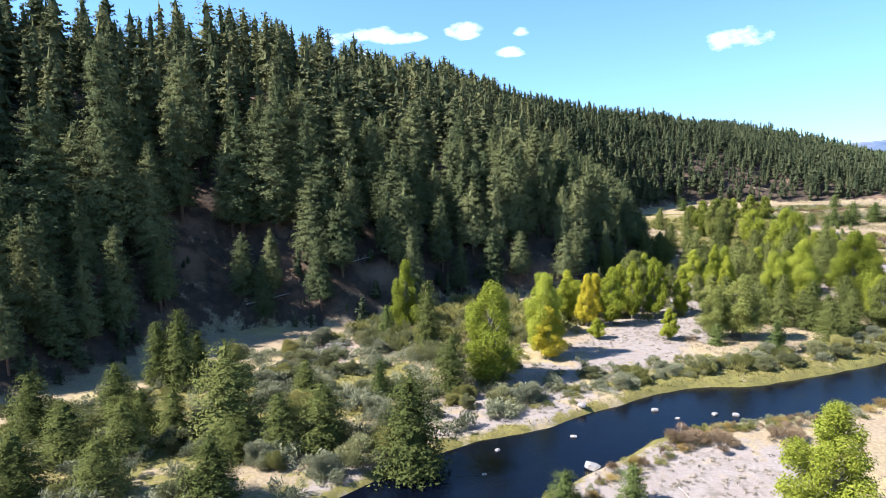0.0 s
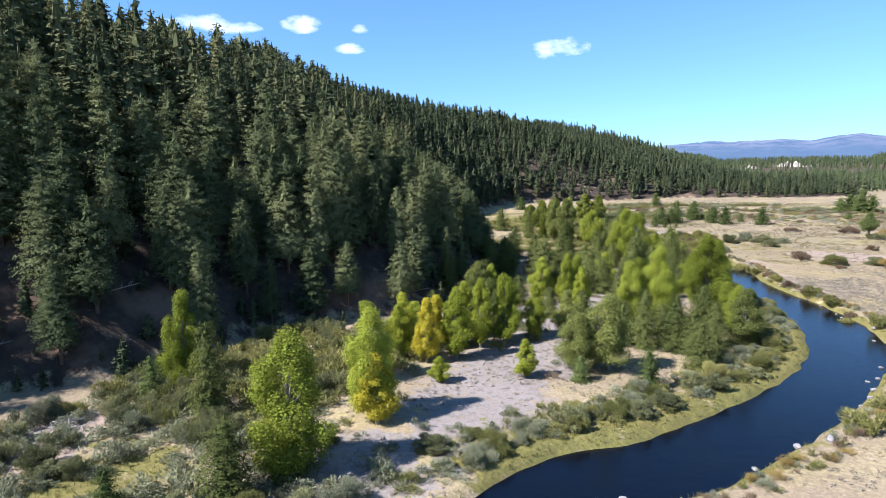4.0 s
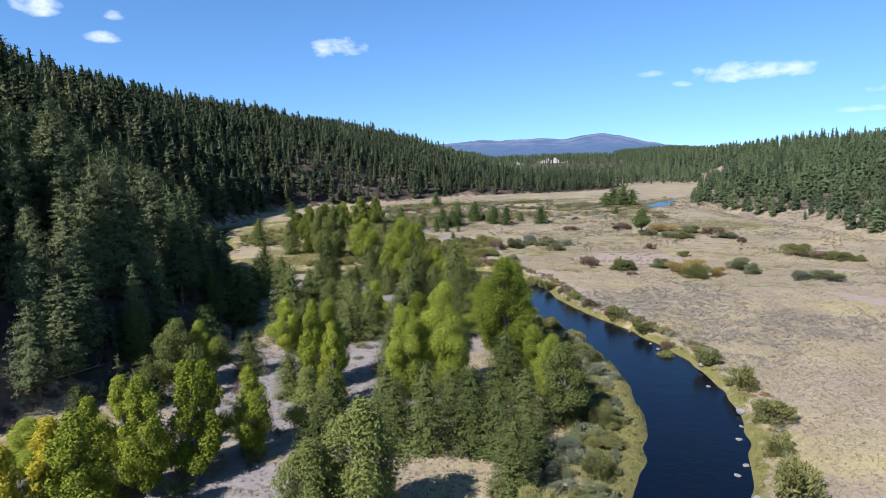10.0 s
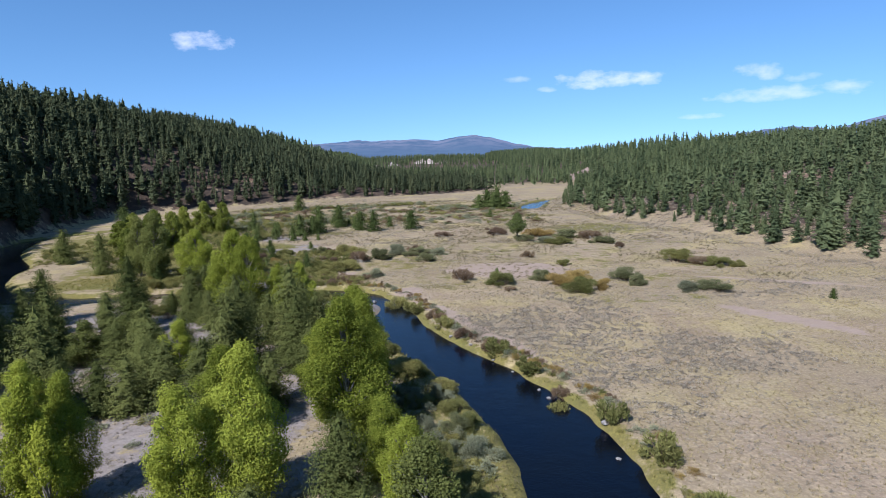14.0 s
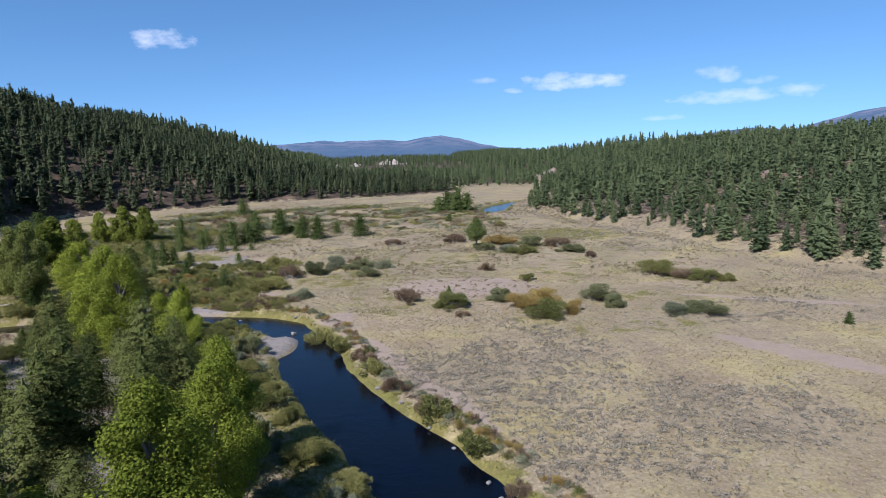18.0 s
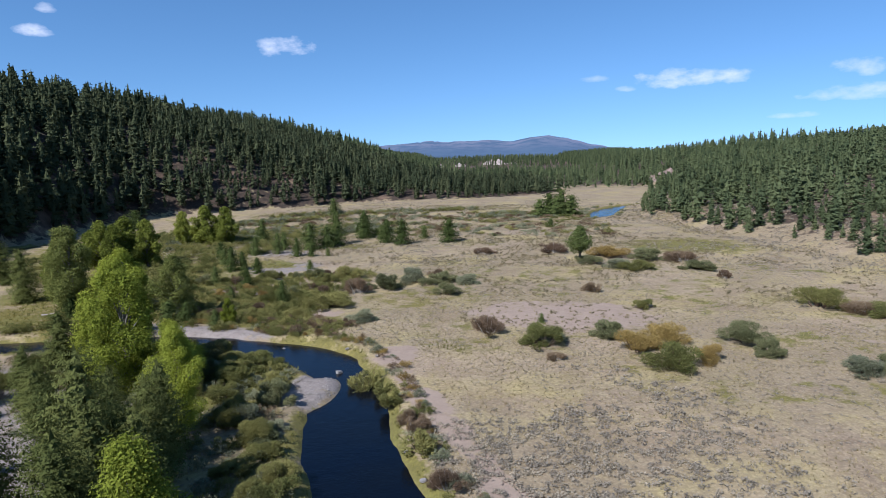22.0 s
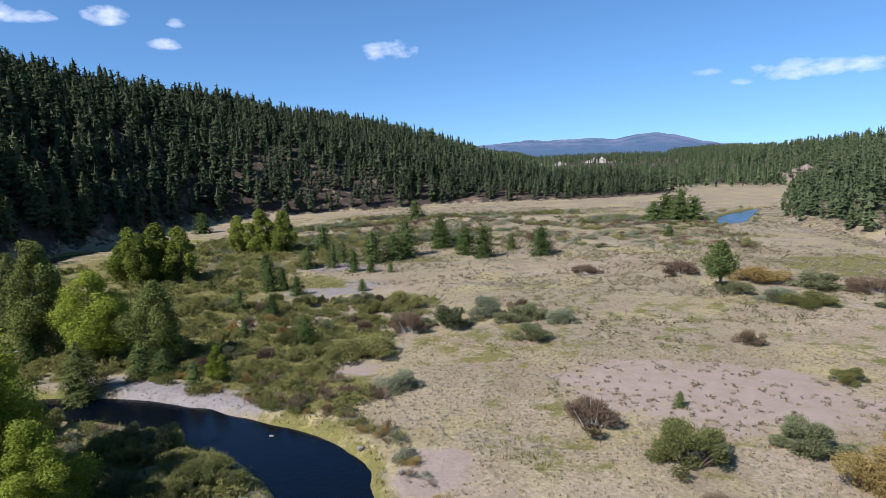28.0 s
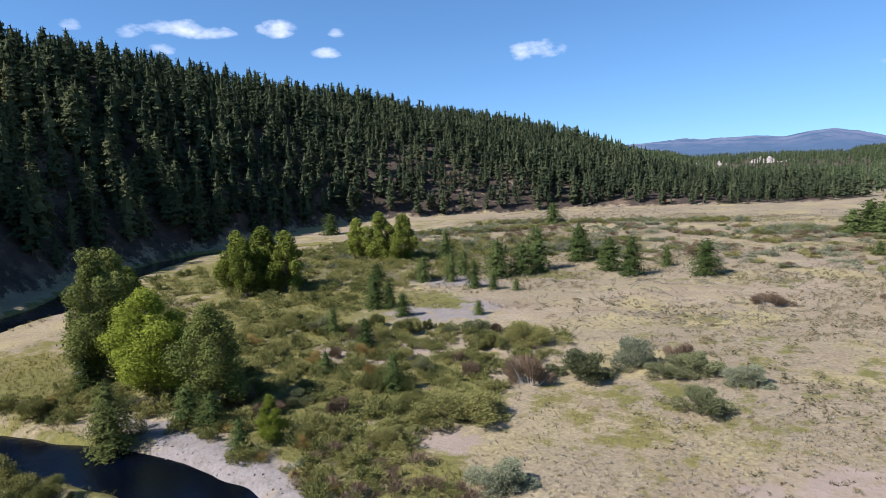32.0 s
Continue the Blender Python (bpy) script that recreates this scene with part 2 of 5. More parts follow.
def ground_material():
    """Dry meadow; the colour layer 'zone' says where gravel (r), green grass (g), forest litter (b) and bare sand (alpha) lie."""
    m, n, l = material("meadow_ground")
    z = n.new("ShaderNodeAttribute")
    z.attribute_name = "zone"
    rgb = n.new("ShaderNodeSeparateColor")
    l.new(z.outputs["Color"], rgb.inputs[0])
    ragged = mathed(n, l, "MULTIPLY", mathed(n, l, "SUBTRACT", noisy(n, l, 0.28, 8, 0.72, None, 0.25, 0.75), 0.5), 1.7)

    def edge(value, lo=0.38, hi=0.72):
        r = n.new("ShaderNodeMapRange")
        r.inputs[1].default_value, r.inputs[2].default_value = lo, hi
        l.new(mathed(n, l, "ADD", value, mathed(n, l, "MULTIPLY", ragged, mathed(n, l, "MINIMUM", mathed(n, l, "MULTIPLY", value, 4.0), 1.0))), r.inputs[0])
        return r.outputs[0]

    fine, mid, wide = noisy(n, l, 2.6, 5, 0.7), noisy(n, l, 0.55, 5, 0.6), noisy(n, l, 0.06, 4, 0.55)
    speck = noisy(n, l, 1.5, 6, 0.75, None, 0.42, 0.6)
    tan = mixed(n, l, mid, (0.480, 0.368, 0.242), (0.375, 0.284, 0.182))
    tan = mixed(n, l, mathed(n, l, "MULTIPLY", wide, 0.9), tan, (0.385, 0.322, 0.118))
    tan = mixed(n, l, mathed(n, l, "MULTIPLY", noisy(n, l, 0.085, 5, 0.65, None, 0.5, 0.64), 0.85), tan, (0.225, 0.155, 0.112))
    tan = mixed(n, l, mathed(n, l, "MULTIPLY", noisy(n, l, 0.17, 5, 0.65, None, 0.54, 0.66), 0.7), tan, (0.340, 0.270, 0.095))
    pink = noisy(n, l, 0.11, 5, 0.6, None, 0.48, 0.62)
    tan = mixed(n, l, mathed(n, l, "MULTIPLY", pink, 0.6), tan, (0.348, 0.258, 0.165))
    tan = mixed(n, l, mathed(n, l, "MULTIPLY", noisy(n, l, 0.2, 4, 0.6, None, 0.55, 0.62), 0.45), tan, (0.405, 0.325, 0.245))
    tan = mixed(n, l, mathed(n, l, "MULTIPLY", speck, 0.42), tan, (0.165, 0.128, 0.088))
    tan = mixed(n, l, mathed(n, l, "MULTIPLY", fine, 0.4), tan, (0.150, 0.120, 0.078))
    broad = noisy(n, l, 0.028, 5, 0.6, None, 0.47, 0.58)
    tan = mixed(n, l, mathed(n, l, "MULTIPLY", broad, 0.75), tan, (0.250, 0.196, 0.118))
    golden = noisy(n, l, 0.05, 6, 0.65, None, 0.53, 0.64)
    tan = mixed(n, l, mathed(n, l, "MULTIPLY", golden, 0.6), tan, (0.42, 0.345, 0.115))
    place = n.new("ShaderNodeNewGeometry").outputs["Position"]
    lumps = []
    for size in (1.5, 3.1):
        v = n.new("ShaderNodeTexVoronoi")
        v.inputs["Scale"].default_value = size
        warp = n.new("ShaderNodeTexNoise")
        warp.inputs["Scale"].default_value = size * 1.7
        l.new(place, warp.inputs["Vector"])
        l.new(mixed(n, l, 0.45, place, warp.outputs["Color"], "ADD"), v.inputs["Vector"])
        r = n.new("ShaderNodeMapRange")
        r.inputs[1].default_value, r.inputs[2].default_value = 0.18, 0.62
        l.new(v.outputs["Distance"], r.inputs[0])
        lumps.append(r.outputs[0])
    grown = noisy(n, l, 0.09, 5, 0.65, None, 0.36, 0.56)
    # Gaps between sage and grass lumps are coloured darker as painted shade.
    tan = mixed(n, l, mathed(n, l, "MULTIPLY", mathed(n, l, "MULTIPLY", lumps[0], grown), 0.4), tan, (0.165, 0.126, 0.085))
    tan = mixed(n, l, mathed(n, l, "MULTIPLY", lumps[1], 0.22), tan, (0.185, 0.140, 0.088))
    tan = mixed(n, l, mathed(n, l, "MULTIPLY", mathed(n, l, "SUBTRACT", 1.0, lumps[1]), 0.22), tan, (0.47, 0.385, 0.245))
    stones = n.new("ShaderNodeTexVoronoi")
    stones.inputs["Scale"].default_value = 3.2
    l.new(n.new("ShaderNodeNewGeometry").outputs["Position"], stones.inputs["Vector"])
    gravel = mixed(n, l, mathed(n, l, "MULTIPLY", stones.outputs["Distance"], 0.9), (0.290, 0.252, 0.222), (0.200, 0.172, 0.150))
    gravel = mixed(n, l, mathed(n, l, "MULTIPLY", mid, 0.5), gravel, (0.210, 0.170, 0.143))
    gravel = mixed(n, l, mathed(n, l, "MULTIPLY", noisy(n, l, 0.8, 6, 0.75, None, 0.5, 0.64), 0.7), gravel, (0.130, 0.115, 0.086))
    sand = mixed(n, l, mid, (0.325, 0.248, 0.186), (0.280, 0.212, 0.158))
    sand = mixed(n, l, mathed(n, l, "MULTIPLY", fine, 0.3), sand, (0.225, 0.172, 0.128))
    green = mixed(n, l, mid, (0.232, 0.212, 0.052), (0.150, 0.138, 0.040))
    green = mixed(n, l, mathed(n, l, "MULTIPLY", fine, 0.5), green, (0.085, 0.080, 0.028))
    green = mixed(n, l, mathed(n, l, "MULTIPLY", wide, 0.4), green, (0.27, 0.20, 0.065))
    # The same painted shade between tufts of the green grass.
    green = mixed(n, l, mathed(n, l, "MULTIPLY", lumps[1], 0.5), green, (0.090, 0.082, 0.030))
    # Brown forest litter, its colour darkened to paint in shade under the trees.
    litter = mixed(n, l, mid, (0.078, 0.055, 0.038), (0.043, 0.034, 0.026))
    litter = mixed(n, l, mathed(n, l, "MULTIPLY", noisy(n, l, 0.09, 4, 0.6, None, 0.52, 0.66), 0.8), litter, (0.19, 0.125, 0.082))
    col = mixed(n, l, edge(rgb.outputs[0]), tan, gravel)
    col = mixed(n, l, edge(rgb.outputs[1]), col, green)
    col = mixed(n, l, edge(z.outputs["Alpha"]), col, sand)
    col = mixed(n, l, edge(rgb.outputs[2]), col, litter)
    p = n.new("ShaderNodeBsdfPrincipled")
    l.new(col, p.inputs["Base Color"])
    p.inputs["Roughness"].default_value = 0.95
    p.inputs["Specular IOR Level"].default_value = 0.15
    b = n.new("ShaderNodeBump")
    b.inputs["Strength"].default_value, b.inputs["Distance"].default_value = 0.42, 0.07
    l.new(mathed(n, l, "SUBTRACT", mathed(n, l, "ADD", fine, mathed(n, l, "MULTIPLY", noisy(n, l, 7, 3), 0.5)), mathed(n, l, "MULTIPLY", lumps[0], 0.9)), b.inputs["Height"])
    l.new(b.outputs[0], p.inputs["Normal"])
    l.new(p.outputs[0], n.new("ShaderNodeOutputMaterial").inputs[0])
    return m


def water_material():
    m, n, l = material("dark_river_water")
    p = n.new("ShaderNodeBsdfPrincipled")
    link(l, mixed(n, l, noisy(n, l, 0.12, 3), (0.0010, 0.0022, 0.0062), (0.0018, 0.0026, 0.0048)), p.inputs["Base Color"])
    p.inputs["Roughness"].default_value, p.inputs["IOR"].default_value = 0.05, 1.33
    p.inputs["Specular IOR Level"].default_value = 0.36
    b = n.new("ShaderNodeBump")
    b.inputs["Strength"].default_value, b.inputs["Distance"].default_value = 0.24, 0.05
    l.new(mathed(n, l, "ADD", noisy(n, l, 0.7, 5, 0.7), mathed(n, l, "MULTIPLY", noisy(n, l, 4.5, 3), 0.5)), b.inputs["Height"])
    l.new(b.outputs[0], p.inputs["Normal"])
    l.new(p.outputs[0], n.new("ShaderNodeOutputMaterial").inputs[0])
    return m


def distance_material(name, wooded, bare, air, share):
    """Far mountain seen through kilometres of air: its own colours, with blue emission mixed in as painted haze."""
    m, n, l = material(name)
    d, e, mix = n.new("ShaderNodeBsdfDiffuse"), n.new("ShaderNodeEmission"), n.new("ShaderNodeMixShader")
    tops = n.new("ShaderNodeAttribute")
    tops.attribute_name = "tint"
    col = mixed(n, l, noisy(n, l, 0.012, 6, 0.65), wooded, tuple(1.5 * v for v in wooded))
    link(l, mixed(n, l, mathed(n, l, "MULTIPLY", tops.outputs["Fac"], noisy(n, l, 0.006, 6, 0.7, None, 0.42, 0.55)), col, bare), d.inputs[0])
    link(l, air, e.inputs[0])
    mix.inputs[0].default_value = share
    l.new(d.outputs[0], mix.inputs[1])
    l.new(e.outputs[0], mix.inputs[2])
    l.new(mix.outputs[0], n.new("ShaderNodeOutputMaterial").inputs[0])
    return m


M_GROUND, M_WATER = ground_material(), water_material()
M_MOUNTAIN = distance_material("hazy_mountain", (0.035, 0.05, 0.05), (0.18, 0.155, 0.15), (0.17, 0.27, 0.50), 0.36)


# ---- mesh helpers ----
def mesh_of(name, faces, mat, tint=None, smooth=False):
    """A mesh of loose faces, an array of shape (faces, corners, 3)."""
    f, k = faces.shape[:2]
    me = bpy.data.meshes.new(name)
    me.vertices.add(f * k)
    me.vertices.foreach_set("co", faces.astype(np.float32).ravel())
    me.loops.add(f * k)
    me.loops.foreach_set("vertex_index", np.arange(f * k, dtype=np.int32))
    me.polygons.add(f)
    me.polygons.foreach_set("loop_start", np.arange(0, f * k, k, dtype=np.int32))
    if tint is not None:
        a = me.attributes.new("tint", "FLOAT", "POINT")
        a.data.foreach_set("value", np.repeat(tint, k).astype(np.float32))
    me.update(calc_edges=True)
    me.materials.append(mat)
    return me


def grid_mesh(name, X, Y, Z, mat, keep=None):
    """A welded sheet over a grid of points."""
    r, c = X.shape
    me = bpy.data.meshes.new(name)
    idx = np.arange(r * c).reshape(r, c)
    q = np.stack([idx[:-1, :-1], idx[:-1, 1:], idx[1:, 1:], idx[1:, :-1]], -1).reshape(-1, 4)
    if keep is not None:
        q = q[keep.ravel()]
        used = np.unique(q)
        back = np.full(r * c, -1)
        back[used] = np.arange(len(used))
        q = back[q]
    else:
        used = np.arange(r * c)
    co = np.stack([X.ravel(), Y.ravel(), Z.ravel()], -1)[used]
    me.vertices.add(len(co))
    me.vertices.foreach_set("co", co.astype(np.float32).ravel())
    me.loops.add(q.size)
    me.loops.foreach_set("vertex_index", q.astype(np.int32).ravel())
    me.polygons.add(len(q))
    me.polygons.foreach_set("loop_start", np.arange(0, q.size, 4, dtype=np.int32))
    me.polygons.foreach_set("use_smooth", np.ones(len(q), dtype=bool))
    me.update(calc_edges=True)
    me.materials.append(mat)
    return me


def part(name, me, parent, label=""):
    ob = new(name, me)
    ob.parent = parent
    return tagged(ob, label)


def scattered(templates, x, y, z, size, rng, stretch=None, lean=0.0):
    """Copies of small face templates at many points, turned and sized; one array of faces, and the share of each copy for its tint."""
    out, tints = [], []
    pick = rng.integers(0, len(templates), len(x))
    for k, t in enumerate(templates):
        s = np.nonzero(pick == k)[0]
        a = rng.uniform(0, 2 * np.pi, len(s))
        ca, sa = np.cos(a)[:, None, None], np.sin(a)[:, None, None]
        w = size[s][:, None, None]
        h = w if stretch is None else stretch[s][:, None, None]
        tx, ty, tz = t[None, ..., 0], t[None, ..., 1], t[None, ..., 2]
        px = (ca * tx - sa * ty) * w + x[s][:, None, None]
        py = (sa * tx + ca * ty) * w + y[s][:, None, None]
        pz = tz * h + z[s][:, None, None]
        out.append(np.stack([px, py, pz], -1).reshape(-1, t.shape[1], 3))
        tints.append(np.repeat(rng.uniform(0, 1, len(s)), t.shape[0]))
    return np.concatenate(out), np.concatenate(tints)


def value_noise(x, y, size, seed):
    """Smooth noise over the plan, -1 to 1."""
    rng = np.random.default_rng(seed)
    table = rng.uniform(-1, 1, (256, 256))
    u, v = x / size, y / size
    i, j = np.floor(u).astype(int), np.floor(v).astype(int)
    fu, fv = u - i, v - j
    fu, fv = fu * fu * (3 - 2 * fu), fv * fv * (3 - 2 * fv)
    g = lambda a, b: table[a % 256, b % 256]
    return (g(i, j) * (1 - fu) + g(i + 1, j) * fu) * (1 - fv) + (g(i, j + 1) * (1 - fu) + g(i + 1, j + 1) * fu) * fv


def along(line, x, y):
    """Distance from a line in plan, signed (positive to the left of its way), and the line's third value at the nearest place."""
    best, sign, val = np.full(x.shape, 1e9), np.ones(x.shape), np.zeros(x.shape)
    for (ax, ay, av), (bx, by, bv) in zip(line[:-1], line[1:]):
        dx, dy = bx - ax, by - ay
        t = np.clip(((x - ax) * dx + (y - ay) * dy) / (dx * dx + dy * dy), 0, 1)
        ex, ey = x - ax - t * dx, y - ay - t * dy
        d = np.hypot(ex, ey)
        near = d < best - 1e-6
        best = np.where(near, d, best)
        sign = np.where(near, np.where(dx * ey - dy * ex >= 0, 1.0, -1.0), sign)
        val = np.where(near, av + t * (bv - av), val)
    return best * sign, val


def rounded(line, steps=4):
    """A smooth line through the given points (Catmull-Rom)."""
    p = np.array(line, float)
    e = np.vstack([2 * p[0] - p[1], p, 2 * p[-1] - p[-2]])
    out = []
    for k in range(len(p) - 1):
        a, b, c, d = e[k : k + 4]
        for t in np.arange(steps) / steps:
            out.append(0.5 * (2 * b + (c - a) * t + (2 * a - 5 * b + 4 * c - d) * t**2 + (3 * b - a - 3 * c + d) * t**3))
    return [tuple(v) for v in out] + [tuple(p[-1])]


# ---- the valley: river, hills, ground ----
# middle of the river and half its width, upstream to the far pond
RIVER = rounded([
    (-26, -120, 6.5), (-24, -30, 6.5), (-21, 10, 6.3), (-20.3, 36, 6.3), (-18.2, 47.3, 5.0), (-16.7, 57, 4.7), (-13.1, 67, 6.0), (-7.1, 75.6, 5.3),
    (-2.0, 87.6, 5.0), (2.6, 101, 4.7), (5.2, 114, 4.8), (5.5, 126, 5.5), (2.8, 138.5, 5.5), (-2.2, 150, 5.0), (-8.3, 160, 4.4), (-14, 170, 4.2),
    (-18.2, 181, 4.4), (-21.6, 190.5, 3.5), (-28.3, 197, 4.2), (-38, 200, 3.3), (-47, 201.5, 3.1), (-58, 200.5, 3.0), (-70, 197, 3.2),
    (-86, 194, 3.6), (-104, 199, 4.2), (-118, 214, 5.0), (-125, 231, 5.0), (-141, 249, 5.0), (-154, 272, 4.5), (-157, 292, 4.0), (-135, 318, 3.0), (-100, 336, 2.0),
])
POND = rounded([(-12, 356, 0.5), (8, 368, 0.6), (19, 374, 1.6), (25, 385, 4.6), (28, 402, 5.6), (33, 418, 4.5), (42, 440, 1.5)])
# edge of the forest at the foot of the steep hill, and the hill's crest with its height
# South of y = 0, unseen, foot and crest stand back to let sun in.
FOOT = [(-150, -300, 0), (-110, -60, 0), (-84, -15, 0), (-74, 6, 0), (-86, 24, 0), (-90, 42, 0), (-76, 56, 0), (-75, 85, 0), (-66, 105, 0), (-62, 118, 0), (-61, 138, 0),
        (-72, 158, 0), (-84, 174, 0), (-102, 187, 0), (-128, 202, 0), (-142, 230, 0), (-158, 258, 0), (-176, 350, 0), (-176, 385, 0), (-140, 424, 0), (-108, 461, 0), (-74, 479, 0), (-37, 492, 0),
        (-6, 516, 0), (14, 555, 0), (-6, 600, 0), (-70, 690, 0), (-150, 900, 0), (-240, 1250, 0), (-300, 1600, 0), (-380, 3000, 0)]
CREST = [(-215, -300, 46), (-178, -60, 52), (-151, 74, 54), (-185, 150, 55), (-230, 260, 64), (-265, 370, 61), (-290, 473, 59), (-317, 740, 56),
         (-300, 932, 38), (-330, 1230, 26), (-370, 1600, 12), (-450, 3000, 10)]
FOOT_E = [(260, -300, 0), (200, 0, 0), (150, 120, 0), (112, 190, 0), (93, 220, 0), (80, 245, 0), (74, 274, 0), (63, 310, 0), (54, 330, 0), (40, 380, 0), (48, 440, 0),
          (75, 560, 0), (85, 700, 0), (60, 1000, 0), (40, 1500, 0), (20, 3000, 0)]
CREST_E = [(700, -300, 43), (520, 100, 41), (420, 300, 39), (330, 450, 35), (265, 600, 31), (222, 860, 24), (210, 1200, 14), (180, 1600, 12), (150, 3000, 10)]


def valley(x, y):
    """Height of the ground, and the distances to the water's edge, into the western and into the eastern forest."""
    wob = 2.0 * value_noise(x, y, 9.0, 5)
    dr, hw = along(RIVER, x, y)
    dp, hp = along(POND, x, y)
    edge = np.minimum(np.abs(dr) - hw, np.abs(dp) - hp)
    edge = edge + 0.35 * value_noise(x, y, 2.7, 6)
    bar = 2.3 * (1 - np.hypot((x + 23.2) / 2.3, (y - 184.9) / 4.5))      # gravel point on the inner bank
    edge = np.maximum(edge, np.minimum(bar, 0.75))
    dw, _ = along(FOOT, x, y)
    cw, zw = along(CREST, x, y)
    de, _ = along(FOOT_E, x, y)
    de = -de
    ce, ze = along(CREST_E, x, y)
    ce = -ce
    dw = dw + wob
    z = 0.22 * value_noise(x, y, 23.0, 1) + 0.10 * value_noise(x, y, 6.0, 2) + 0.05 * value_noise(x, y, 2.2, 3)
    s = np.clip(dw, 0, None) / (np.clip(dw, 0, None) + np.clip(-cw, 0, None) + 1e-6)
    hill = np.where(cw > 0, zw - 0.12 * np.clip(cw, 0, 200), zw * s * (1.6 - 0.6 * s))
    sink = np.interp(x, [-260, -194, -160, -132, -94, -51, 0], [1, 0.85, 0.68, 0.48, 0.20, 0.05, 0.02])
    hill = hill * (1 - (1 - sink) * np.clip((y - 460) / 80, 0, 1))
    z = z + np.where(dw > 0, hill + np.minimum(dw, 30) / 30 * 1.6 * value_noise(x, y, 31.0, 4), 0)
    s = np.clip(de, 0, None) / (np.clip(de, 0, None) + np.clip(-ce, 0, None) + 1e-6)
    hill = np.where(ce > 0, ze - 0.04 * np.clip(ce, 0, 200), ze * s * (1.5 - 0.5 * s)) + 2.2 * np.clip(de / 14, 0, 1)
    z = z + np.where(de > 0, hill + np.minimum(de, 40) / 40 * 1.5 * value_noise(x, y, 45.0, 7), 0)
    z = z + 15 * np.exp(-(((x + 100) / 420) ** 2) - (((y - 1750) / 330) ** 2))
    far = np.clip((np.hypot(x, y - 150) - 1900) / 1500, 0, 1)
    z = z * (1 - far) + 8 * far
    bank = np.clip((edge + 1.9) / 3.0, 0, 1)
    bank = bank * bank * (3 - 2 * bank)
    z = np.where(edge < 1.2, z * bank - 1.7 * (1 - bank), z)
    return z, edge, dw, de, dr


def ramp(lo, hi, step):
    return np.arange(lo, hi, step)


def outward(start, end, first, grow):
    v, s = [start], first
    while abs(v[-1] - start) < abs(end - start):
        v.append(v[-1] + math.copysign(s, end - start))
        s *= grow
    return np.array(v[1:])


gx = np.concatenate([outward(-170, -4800, 3, 1.17)[::-1], ramp(-170, -72, 1.8), ramp(-72, 26, 0.8), ramp(26, 100, 1.8), outward(100, 4800, 3, 1.17)])
gy = np.concatenate([outward(25, -4800, 2, 1.2)[::-1], ramp(25, 212, 0.9), ramp(212, 440, 2.0), outward(440, 4900, 3, 1.12)])
GX, GY = np.meshgrid(gx, gy)
GZ, g_edge, g_w, g_e, g_side = valley(GX, GY)


def patches(x, y, spots):
    """Soft-edged spots: centre, half sizes, turn in degrees."""
    v = np.zeros(x.shape)
    for cx, cy, rx, ry, a in spots:
        c, s = math.cos(radians(a)), math.sin(radians(a))
        u, w = ((x - cx) * c + (y - cy) * s) / rx, (-(x - cx) * s + (y - cy) * c) / ry
        v = np.maximum(v, np.clip(1.15 - 0.62 * (u * u + w * w), 0, 0.92))
    return v


GRAVEL = [(-30, 52, 8, 15, 10), (-30, 76, 8, 16, 20), (-33, 92, 9, 12, 0), (-5, 48, 9, 12, -30), (-40, 122, 20, 18, 0), (-46, 165, 12, 22, 0), (-30, 140, 10, 14, 0),
          (-53, 205.6, 11, 2.4, -6), (-24.2, 186.5, 2.6, 4.4, -30), (-58, 179, 18, 8, 0), (-62, 44, 4, 10, 40), (-64, 258, 13, 9, 0),
          (-74, 278, 14, 6, 0), (-27, 25, 3.5, 9, 25)]
SAND = [(-34, 217.5, 3.6, 3.0, 0), (4, 219, 14, 8.5, 0), (9, 223, 10, 5, 0), (-58, 234, 4, 7, 20), (-52, 236, 5, 6, 0),
        (45.8, 175.5, 11.3, 2.6, -50), (-9, 181, 1.7, 12, 30), (1, 163, 1.6, 12, 28), (-17, 197, 3.2, 4, 0), (-62, 46, 2.5, 9, 40), (58, 203, 16, 1.4, -20)]
GREEN = [(-38, 210, 11, 6, 0), (-41, 219, 10, 9, 0), (-48, 42, 7, 10, 30), (-50, 214, 14, 7, 0), (-42, 224, 9, 13, 20), (-80, 208, 14, 8, 0), (-64, 232, 9, 14, 20), (-66, 262, 9, 6, 0), (40, 297, 16, 14, 0),
         (-108, 262, 24, 14, 30), (-92, 300, 26, 12, 0), (-75, 150, 8, 6, 0),
         (-60, 292, 14, 6, 0), (-90, 225, 12, 9, 20), (-88, 208, 16, 8, 0), (-44, 189, 17, 8, 0), (-32, 184, 9, 10, -20), (-55, 224, 19, 17, 0), (-84, 246, 20, 24, 0), (-112, 278, 34, 34, 20), (-52, 20, 14, 24, 0)]
MOIST = [(-4, 226, 30, 20, 0), (14, 250, 32, 16, 0), (30, 232, 20, 12, 0), (40, 292, 24, 12, 0), (-14, 262, 24, 10, 0), (-130, 290, 26, 50, 20), (-95, 322, 60, 14, 0), (-60, 345, 60, 10, 8), (-120, 380, 50, 20, 20), (-30, 420, 60, 14, 10), (-30, 183, 4.5, 7, 0), (20, 345, 40, 8, 0), (50, 262, 14, 8, 0), (-30, 229, 8, 5, 0), (34, 205, 15, 8, 0), (26, 190, 16, 5, 0), (-2, 240, 9, 5, 0), (48, 222, 12, 7, 0), (-4, 202, 11, 3.5, 0), (20, 197, 10, 6, 0), (-32, 208, 6, 5, -30), (-12, 237, 12, 6, 0), (20, 264, 16, 8, 0), (-30, 300, 30, 8, 0), (-50, 28, 22, 34, 0), (-60, 72, 12, 18, 0)]


